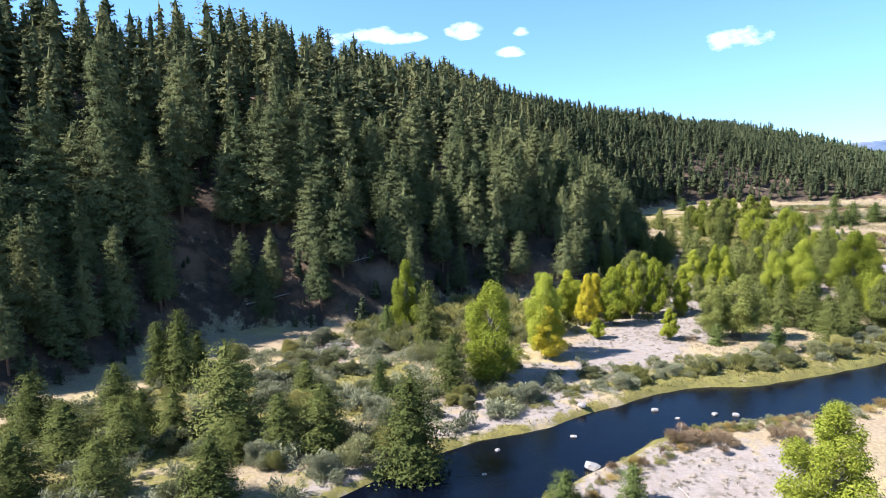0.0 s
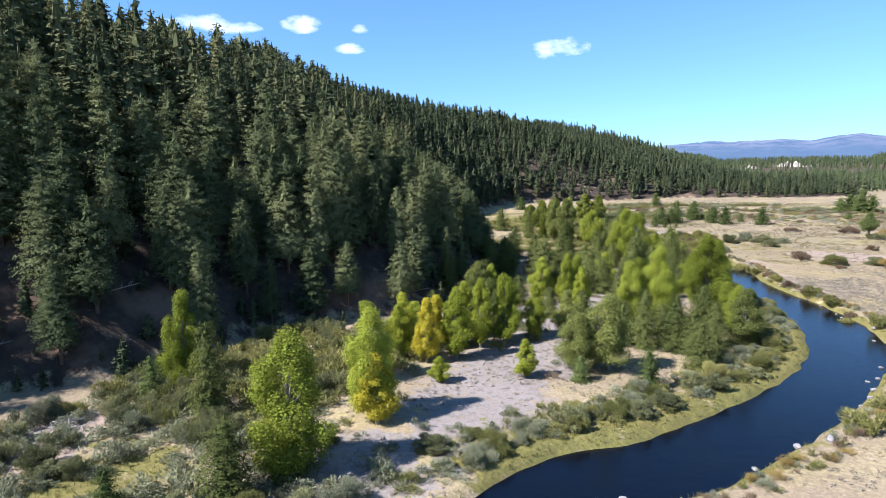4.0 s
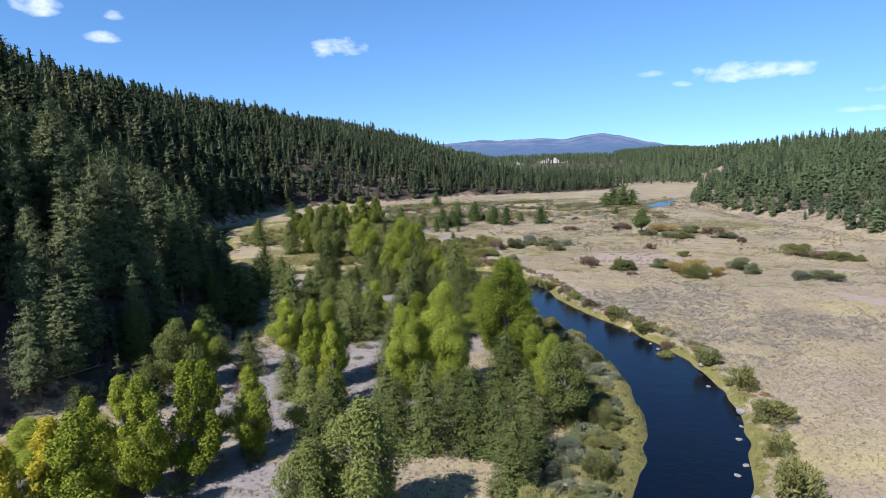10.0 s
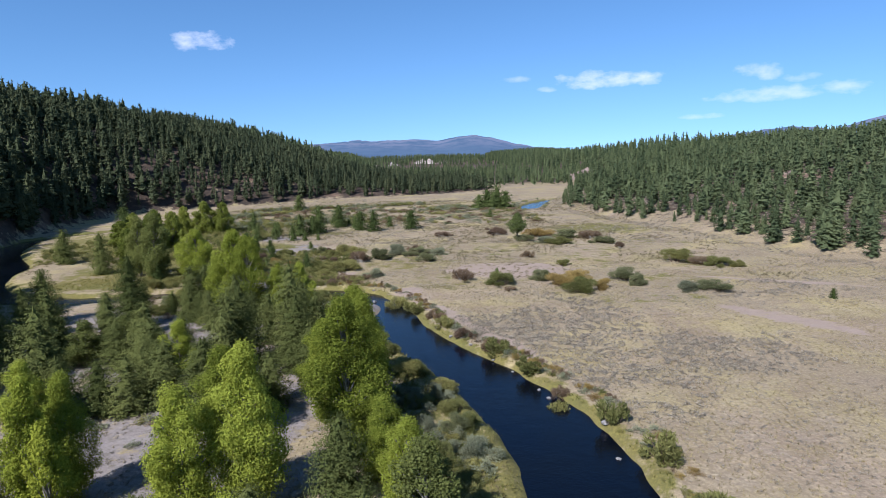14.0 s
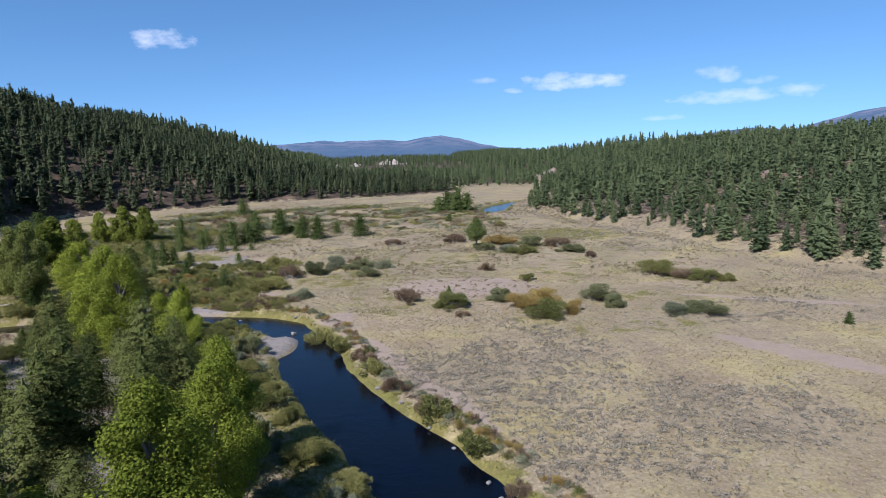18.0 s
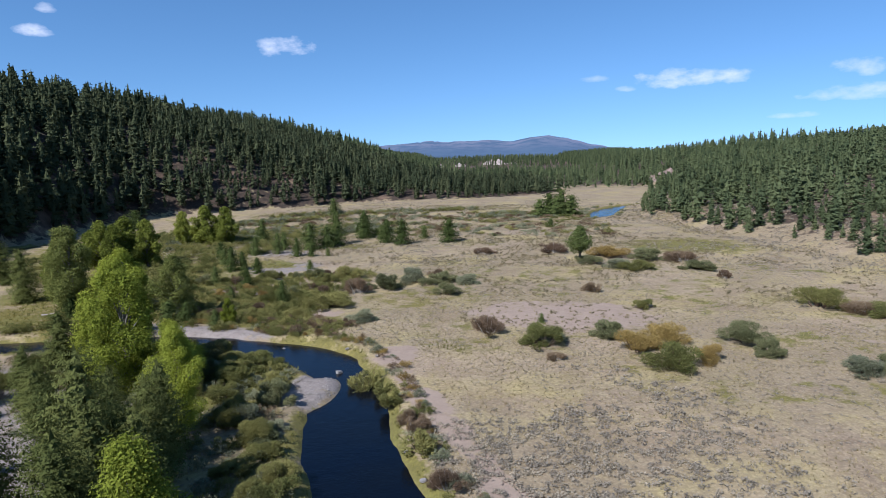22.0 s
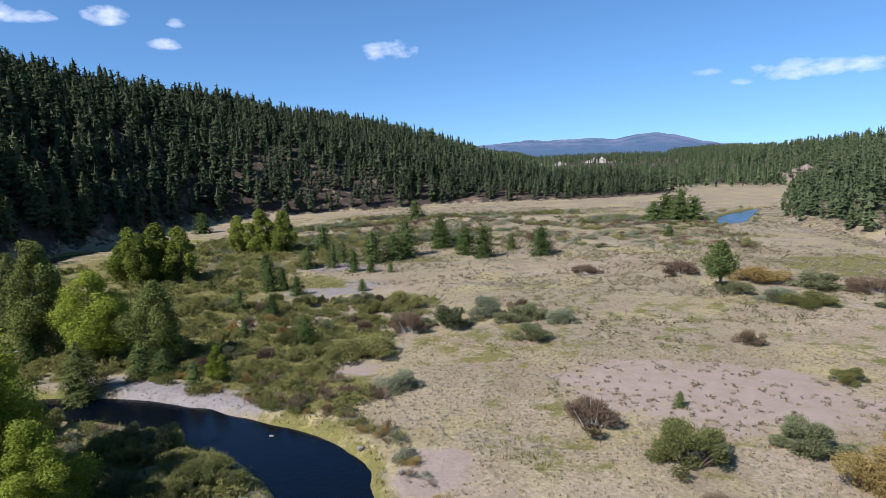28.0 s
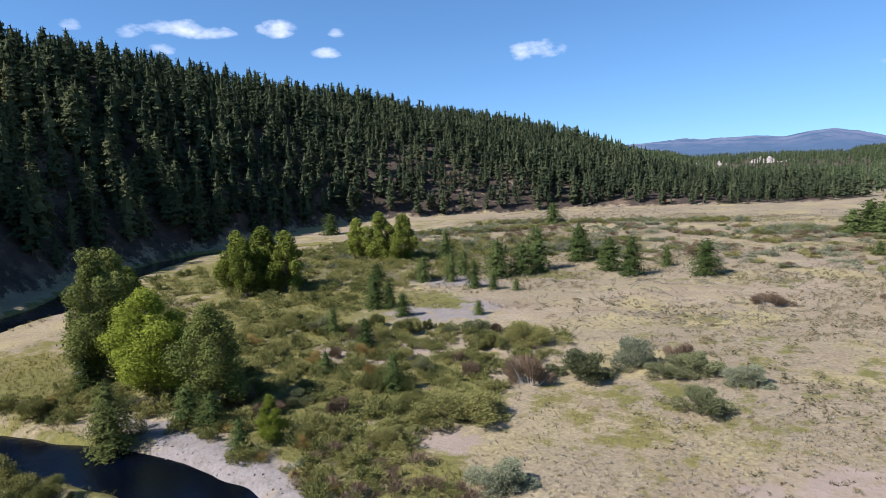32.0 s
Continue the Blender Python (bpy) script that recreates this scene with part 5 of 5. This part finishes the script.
wx_, wy_ = jittered(-460, 40, 700, 1900, 9.5)
fx, fy, fz, fd = wooded(wx_, wy_, "w", CREST, 0.7)
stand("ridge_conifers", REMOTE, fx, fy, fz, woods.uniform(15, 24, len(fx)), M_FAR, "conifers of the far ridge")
wx_, wy_ = jittered(35, 520, 130, 760, 5.0)
fx, fy, fz, fd = wooded(wx_, wy_, "e", CREST_E, 0.5)
east = (4.2 + 8.5 * woods.uniform(0, 1, len(fx)) ** 1.6) * np.where(fd < 14, 0.9, 1.0)
dist = away(fx, fy)
close = dist < 330
brink = dist < 170
close = close & ~brink
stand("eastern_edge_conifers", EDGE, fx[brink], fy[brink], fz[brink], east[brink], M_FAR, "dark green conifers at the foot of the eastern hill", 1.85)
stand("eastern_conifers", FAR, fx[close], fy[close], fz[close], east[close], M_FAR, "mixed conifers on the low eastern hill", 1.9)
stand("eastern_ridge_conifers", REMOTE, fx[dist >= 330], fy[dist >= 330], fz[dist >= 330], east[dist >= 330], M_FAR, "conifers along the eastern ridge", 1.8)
wx_, wy_ = jittered(20, 420, 760, 1900, 12.5)
fx, fy, fz, fd = wooded(wx_, wy_, "e", CREST_E, 0.7)
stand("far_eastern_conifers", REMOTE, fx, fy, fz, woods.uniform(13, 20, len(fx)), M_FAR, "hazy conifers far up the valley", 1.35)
fx, fy = jittered(-160, 200, 590, 1000, 9.0)
fz, fe, fw, fo, _ = valley(fx, fy)
ok = (fw < 0.5) & (fo < 0.5) & (woods.random(fx.shape) < 0.75)
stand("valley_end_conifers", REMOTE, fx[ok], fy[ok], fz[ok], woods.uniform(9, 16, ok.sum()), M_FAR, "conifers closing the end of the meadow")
fx, fy = jittered(-420, 260, 1350, 1900, 14.0)
keep = ((np.hypot((fx + 108) / 36, (fy - 1430) / 36) > 1) & (np.hypot((fx + 180) / 30, (fy - 1375) / 22) > 1))
fx, fy = fx[keep], fy[keep]
fz = valley(fx, fy)[0]
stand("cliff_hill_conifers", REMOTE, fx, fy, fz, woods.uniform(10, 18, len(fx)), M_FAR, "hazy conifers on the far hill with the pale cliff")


# ---- stones, dead wood, cliffs ----
def boulder_mesh(seed, mat, name="boulder"):
    rng = np.random.default_rng(seed)
    bm = bmesh.new()
    bmesh.ops.create_icosphere(bm, subdivisions=2, radius=0.5)
    off = Vector(rng.uniform(-9, 9, 3))
    for v in bm.verts:
        d = 0.16 * noise.noise(v.co * 2.2 + off) + 0.06 * noise.noise(v.co * 6 + off)
        v.co *= 1 + d * 1.6
        v.co.x *= 1.25
        v.co.z *= 0.7
        for ax, lim in ((0, 0.47), (1, 0.38), (2, 0.27)):
            v.co[ax] = max(-lim - 0.05 * ax, min(lim, v.co[ax]))
    me = bpy.data.meshes.new(name)
    bm.to_mesh(me)
    bm.free()
    me.materials.append(mat)
    return me


BOULDERS = [boulder_mesh(600 + k, M_ROCK) for k in range(5)]
rocks = np.random.default_rng(17)


def boulders(rows, label, group):
    for k, (x, y, size) in enumerate(rows):
        ob = tagged(new("boulder", BOULDERS[k % 5]), label, "rock", group)
        ob.location = (x, y, max(height_at(x, y), -0.85) + 0.16 * size)
        ob.rotation_euler = (rocks.uniform(-0.25, 0.25), rocks.uniform(-0.25, 0.25), rocks.uniform(0, 6.28))
        size *= 0.66
        ob.scale = (size, size * rocks.uniform(0.75, 1.0), size * rocks.uniform(0.75, 1.05))


boulders([(-14, 44.1, 2.3), (-17, 61, 1.3), (-22.8, 54.8, 1.5), (-19.4, 48.5, 1.1), (-9.8, 66, 1.2), (-11.6, 64.6, 1.1), (-14, 60.6, 0.9), (-23, 40.5, 0.9), (-20.5, 36, 0.7), (-1.2, 77.5, 0.9)],
         "pale granite boulder standing in the river", "river boulders")
boulders([(10.9, 123.1, 1.5), (4.4, 86.2, 1.5), (1.8, 83.7, 1.2), (5.8, 94.5, 1.5), (8.3, 105, 1.0), (7.8, 109.5, 0.9), (8.9, 111.5, 0.9), (9.4, 116.8, 1.0), (9.1, 137.4, 1.3), (8.9, 131, 0.8),
          (4.4, 145, 0.9), (3.6, 147.5, 0.8), (-1.4, 157.6, 0.8), (-4.4, 163, 0.8), (0.9, 153.6, 0.7), (-7.4, 167.5, 0.9), (-9.8, 172, 0.7), (7.9, 102.5, 0.9), (-22.6, 191.8, 1.3), (-19, 196, 0.8),
          (-24, 199.3, 0.8), (-33.5, 200.5, 0.7), (7.0, 99, 0.7), (10.3, 120, 0.7)],
         "pale boulder at the foot of the river bank", "bank boulders")

pebble = []
for k in range(4):
    r = np.random.default_rng(640 + k)
    top = np.array([0, 0, 0.32])
    ring = [np.array([math.cos(a) * r.uniform(0.4, 0.6), math.sin(a) * r.uniform(0.35, 0.5), r.uniform(0.02, 0.12)]) for a in np.linspace(0, 6.28, 6)[:-1]]
    low = [v * np.array([1.05, 1.05, 0]) - np.array([0, 0, 0.15]) for v in ring]
    f = [np.stack([top, ring[i], ring[(i + 1) % 5]]) for i in range(5)]
    f += [np.stack([ring[i], low[i], low[(i + 1) % 5]]) for i in range(5)] + [np.stack([ring[i], low[(i + 1) % 5], ring[(i + 1) % 5]]) for i in range(5)]
    pebble.append(np.array(f))


def bed(count, x0, x1, y0, y1, test, seed):
    rng = np.random.default_rng(seed)
    x, y = rng.uniform(x0, x1, count), rng.uniform(y0, y1, count)
    z, edge, dw, de, side = valley(x, y)
    zone = zones(x, y, edge, dw, de, side)
    ok = test(x, y, edge, dw, de, side, zone, rng.random(count))
    return x[ok], y[ok], z[ok], rng


x, y, z, rng = bed(38000, -75, 15, 15, 210, lambda x, y, e, dw, de, s, zo, r: (e > -0.6) & (e < 14) & (zo[:, 0] > 0.5) & (zo[:, 1] < 0.6) & (r < np.clip(1.2 - e / 9, 0.1, 1)), 71)
f, tint = scattered(pebble, x, y, z, rng.uniform(0.1, 0.36, len(x)) ** 1.3, rng)
tagged(new("gravel_stones", mesh_of("gravel_stones", f, M_PEBBLE, tint)), "grey cobbles strewn over the gravel bars", "gravel", kind="stuff")


def dead_log(x, y, length, thick_, turn, label, branches=5, z=None, tilt=0.0):
    rng = np.random.default_rng(int(abs(x * 7 + y * 3)))
    pts = [(t * length - length / 2, rng.normal() * 0.05, 0.02 * rng.normal()) for t in np.linspace(0, 1, 5)]
    body = new("fallen_log", mesh_of("fallen_log", tube(pts, [thick_, thick_ * 0.9, thick_ * 0.75, thick_ * 0.55, thick_ * 0.2], 7), M_DEAD))
    body.location = (x, y, (height_at(x, y) if z is None else z) + thick_ * 0.75)
    body.rotation_euler = (0, radians(tilt), radians(turn))
    for k in range(branches):
        t = rng.uniform(0.3, 0.95)
        a = rng.uniform(-1.2, 1.2)
        b = (t * length - length / 2, 0, 0)
        e = (b[0] + rng.uniform(0.3, 0.9), math.sin(a) * rng.uniform(0.6, 1.5), abs(math.cos(a)) * rng.uniform(0.3, 1.0))
        part("branch", mesh_of("branch", tube([b, e], [thick_ * 0.35, 0.015], 4), M_DEAD), body)
    return tagged(body, label, "log", "fallen logs")


dead_log(-77.5, 213.5, 9, 0.16, 25, "bleached fallen tree lying in the bank grass", 7)
dead_log(-100, 210.5, 10, 0.22, 15, "bleached log jammed in the dark backwater", 8, -0.6)
dead_log(-103, 209, 8, 0.18, -20, "pale dead log stranded in the backwater", 6, -0.5)
dead_log(-66, 112, 9, 0.15, 70, "grey fallen log at the forest edge", 4)
dead_log(-84, 62, 11, 0.16, 40, "grey fallen trunk on the shaded slope", 5, None, -14)
dead_log(-88, 48, 9, 0.14, 65, "grey fallen trunk on the shaded slope", 5, None, -10)
dead_log(-5, 45, 3, 0.06, -35, "bleached stick lying on the gravel", 2)
pile = new("brush_pile")
pile.location = (-65.5, 47.5, height_at(-65.5, 47.5))
tagged(pile, "heap of dry brown branches beside the track", "brush pile")
heap = np.random.default_rng(88)
for k in range(46):
    a, c = heap.uniform(0, 3.14), heap.normal(size=2) * 0.9
    d = np.array([math.cos(a), math.sin(a), heap.uniform(-0.15, 0.5)]) * heap.uniform(0.8, 1.8)
    m = np.array([c[0] * 1.6, c[1], max(0.1, 1.1 - 0.5 * np.hypot(*c)) * heap.uniform(0.3, 1)])
    part("stick", mesh_of("stick", tube([m - d, m + d], [0.06, 0.02], 4), M_DEAD), pile)


def outcrop(name, x, y, w, h, mat, label, seed, turn=0.0, lean=0.55):
    """A craggy bare rock face with ledges, set into the slope."""
    u, v = np.meshgrid(np.linspace(-1, 1, 34), np.linspace(0, 1, 16))
    env = np.sqrt(np.clip(1 - u**2, 0, 1)) * (0.75 + 0.25 * value_noise(u * 30, u * 0, 6.0, seed))
    c, s = math.cos(radians(turn)), math.sin(radians(turn))
    step = np.floor(v * 6 + 0.6 * value_noise(u * 40, v * 10, 7.0, seed)) / 6
    lx = u * w + value_noise(u * 50, v * 50, 6.0, seed + 1) * 0.04 * w
    ly = step * h * lean + value_noise(u * 60, v * 60, 7.0, seed + 2) * 0.12 * h
    base = heights(np.array([float(x)]), np.array([float(y)]))[0][0] - 1.5
    X, Y, Z = x + c * lx - s * ly, y + s * lx + c * ly, base + v * h * env
    return tagged(new(name, grid_mesh(name, X, Y, Z, mat)), label, "cliff")


outcrop("cliff", -106, 1450, 26, 15, M_CLIFF, "pale cream volcanic cliff on the far hill", 3, 0, 1.4)
outcrop("cliff", -66, 1462, 14, 9, M_CLIFF, "broken pale ledges beside the larger cliff", 6, 0, 1.5)
outcrop("cliff", -172, 1390, 14, 11, M_CLIFF, "small pale cliff beside the larger one", 5, 0, 1.2)
outcrop("cliff", -206, 1370, 8, 9, M_CLIFF, "small pale rock knob above the valley end", 4, 0, 1.1)
outcrop("rock_outcrop", 108, 650, 12, 6, M_REDCLIFF, "reddish bare outcrop on the eastern slope", 7, 10, 1.6)
outcrop("rock_outcrop", 90, 625, 8, 6, M_REDCLIFF, "small reddish outcrop on the eastern slope", 8, 10, 1.4)
outcrop("rock_outcrop", 132, 352, 6, 4, M_REDCLIFF, "reddish bare bank among the eastern trees", 9, -50, 1.4)
outcrop("rock_outcrop", 160, 455, 9, 5, M_REDCLIFF, "reddish bare slope among the eastern trees", 10, -40, 1.6)

# ---- sagebrush and grass ----
sage, tuft, blade = [], [], []
for k in range(5):
    r = np.random.default_rng(700 + k)
    a = r.uniform(0, 6.28, 7)
    lobes = [(math.cos(v) * 0.26, math.sin(v) * 0.26, r.uniform(0.1, 0.32), 0.24, 0.24, 0.24) for v in a]
    sage.append(leaf_cloud(r, lobes, 30, 0.17))
    n = 7
    a = r.uniform(0, 6.28, n)
    root = np.stack([np.cos(a), np.sin(a), 0 * a], -1) * r.uniform(0.02, 0.28, n)[:, None]
    top = root * r.uniform(1.5, 2.4, n)[:, None] + np.stack([0 * a, 0 * a, r.uniform(0.35, 0.8, n)], -1)
    side = np.stack([-np.sin(a), np.cos(a), 0 * a], -1) * 0.05
    tuft.append(np.stack([root - side, root + side, top], 1))
    blade.append(np.stack([root - side * 0.55, root + side * 0.55, top * np.array([1.25, 1.25, 1.1])], 1))

open_meadow = lambda x, y, e, dw, de, s, zo: (e > 1.5) & (dw < -1) & (de < 60) & (zo[:, 3] < 0.5)
patchy = lambda x, y, seed: value_noise(x, y, 17.0, seed) * 0.6 + value_noise(x, y, 6.0, seed + 1) * 0.5
x, y, z, rng = bed(44000, -40, 92, 84, 270, lambda x, y, e, dw, de, s, zo, r: open_meadow(x, y, e, dw, de, s, zo) & (zo[:, 1] < 0.5) & (patchy(x, y, 80) > -0.5 + 1.0 * r), 72)
f, tint = scattered(sage, x, y, z, rng.uniform(0.22, 0.62, len(x)), rng, rng.uniform(0.18, 0.45, len(x)))
tagged(new("sagebrush", mesh_of("sagebrush", f, M_SAGE, tint)), "low grey sagebrush dotted over the dry meadow", "sagebrush", kind="stuff")
SAGE_BEDS = [(7, 175, 15, 20, 20), (-3, 168, 7, 12, 25), (14, 150, 9, 12, 0), (6, 190, 9, 6, 0), (60, 200, 22, 7, 15), (30, 160, 14, 9, 0)]
x, y, z, rng = bed(22000, -20, 92, 120, 215, lambda x, y, e, dw, de, s, zo, r: (e > 2) & (patches(x, y, SAGE_BEDS) > 0.3 + 0.6 * r) & (patchy(x, y, 97) > -0.3), 78)
f, tint = scattered(sage, x, y, z, rng.uniform(0.6, 1.25, len(x)), rng, rng.uniform(0.45, 0.85, len(x)))
tagged(new("sagebrush_beds", mesh_of("sagebrush_beds", f, M_SAGE, tint)), "dense beds of grey sagebrush beside the river", "sagebrush", kind="stuff")
x, y, z, rng = bed(2600, -14, 22, 208, 234, lambda x, y, e, dw, de, s, zo, r: (zo[:, 3] > 0.3) & (r < 0.2), 79)
f, tint = scattered(sage, x, y, z, rng.uniform(0.35, 1.1, len(x)), rng, rng.uniform(0.3, 0.75, len(x)))
tagged(new("sand_scrub", mesh_of("sand_scrub", f, M_SCRUB, tint)), "dark low scrub scattered on the bare sand", "scrub", kind="stuff")
x, y, z, rng = bed(20000, -120, 150, 262, 470, lambda x, y, e, dw, de, s, zo, r: open_meadow(x, y, e, dw, de, s, zo) & (patchy(x, y, 80) > -0.05 + 0.2 * r), 73)
f, tint = scattered([t[::2] for t in sage], x, y, z, rng.uniform(0.7, 1.7, len(x)), rng, rng.uniform(0.5, 1.1, len(x)))
tagged(new("far_sagebrush", mesh_of("far_sagebrush", f, M_SAGE, tint)), "grey sagebrush of the far meadow", "sagebrush", kind="stuff")
x, y, z, rng = bed(40000, -125, 70, 205, 440, lambda x, y, e, dw, de, s, zo, r: open_meadow(x, y, e, dw, de, s, zo) & (patchy(x, y, 88) + np.interp(y, [205, 260, 290, 440], [-0.35, -0.1, 0.15, 0.1]) > -0.15 + 0.9 * r), 82)
f, tint = scattered([t[::2] for t in sage], x, y, z, rng.uniform(0.6, 1.9, len(x)), rng, rng.uniform(0.5, 1.3, len(x)))
tagged(new("meadow_scrub", mesh_of("meadow_scrub", f, M_SCRUB, tint)), "low olive-brown scrub dotted over the middle of the meadow", "scrub", kind="stuff")
x, y, z, rng = bed(26000, 40, 230, 100, 420, lambda x, y, e, dw, de, s, zo, r: (de > -9) & (de < 55) & (patchy(x, y, 86) > -0.6 + 0.8 * r), 81)
f, tint = scattered(sage, x, y, z, rng.uniform(0.7, 1.5, len(x)), rng, rng.uniform(0.5, 1.0, len(x)))
tagged(new("slope_sagebrush", mesh_of("slope_sagebrush", f, M_SAGE, tint)), "pale grey sagebrush on the foot of the eastern slope", "sagebrush", kind="stuff")
x, y, z, rng = bed(15000, -72, 16, 20, 205, lambda x, y, e, dw, de, s, zo, r: (e > 1.2) & (dw < 0) & (zo[:, 1] < 0.6) & ((s > 0) | (y < 85)) & (patchy(x, y, 84) > -0.3 + 0.3 * r), 74)
f, tint = scattered(sage, x, y, z, rng.uniform(0.3, 1.0, len(x)), rng, rng.uniform(0.25, 0.7, len(x)))
tagged(new("gravel_scrub", mesh_of("gravel_scrub", f, M_SAGE, tint)), "small grey scrub on the gravel flat", "scrub", kind="stuff")
x, y, z, rng = bed(60000, -30, 92, 84, 235, lambda x, y, e, dw, de, s, zo, r: open_meadow(x, y, e, dw, de, s, zo) & (zo[:, 0] < 0.5) & (patchy(x, y, 90) > -0.45 + 0.5 * r), 75)
f, tint = scattered(tuft, x, y, z, rng.uniform(0.35, 0.7, len(x)), rng, rng.uniform(0.12, 0.32, len(x)))
tagged(new("dry_grass", mesh_of("dry_grass", f, M_STRAW, tint)), "pale straw-coloured bunch grass of the meadow", "grass", kind="stuff")
x, y, z, rng = bed(130000, -95, 30, 30, 262, lambda x, y, e, dw, de, s, zo, r: ((e < 13) | (x < -34)) & (e > 0.1) & (dw < -1) & (zo[:, 1] + 0.5 * patchy(x, y, 94) > 0.52), 76)
f, tint = scattered(blade, x, y, z, rng.uniform(0.4, 0.85, len(x)), rng, rng.uniform(0.2, 0.55, len(x)))
tagged(new("bank_grass", mesh_of("bank_grass", f, M_REED, tint)), "yellow-green tall grass along the river banks", "grass", kind="stuff")
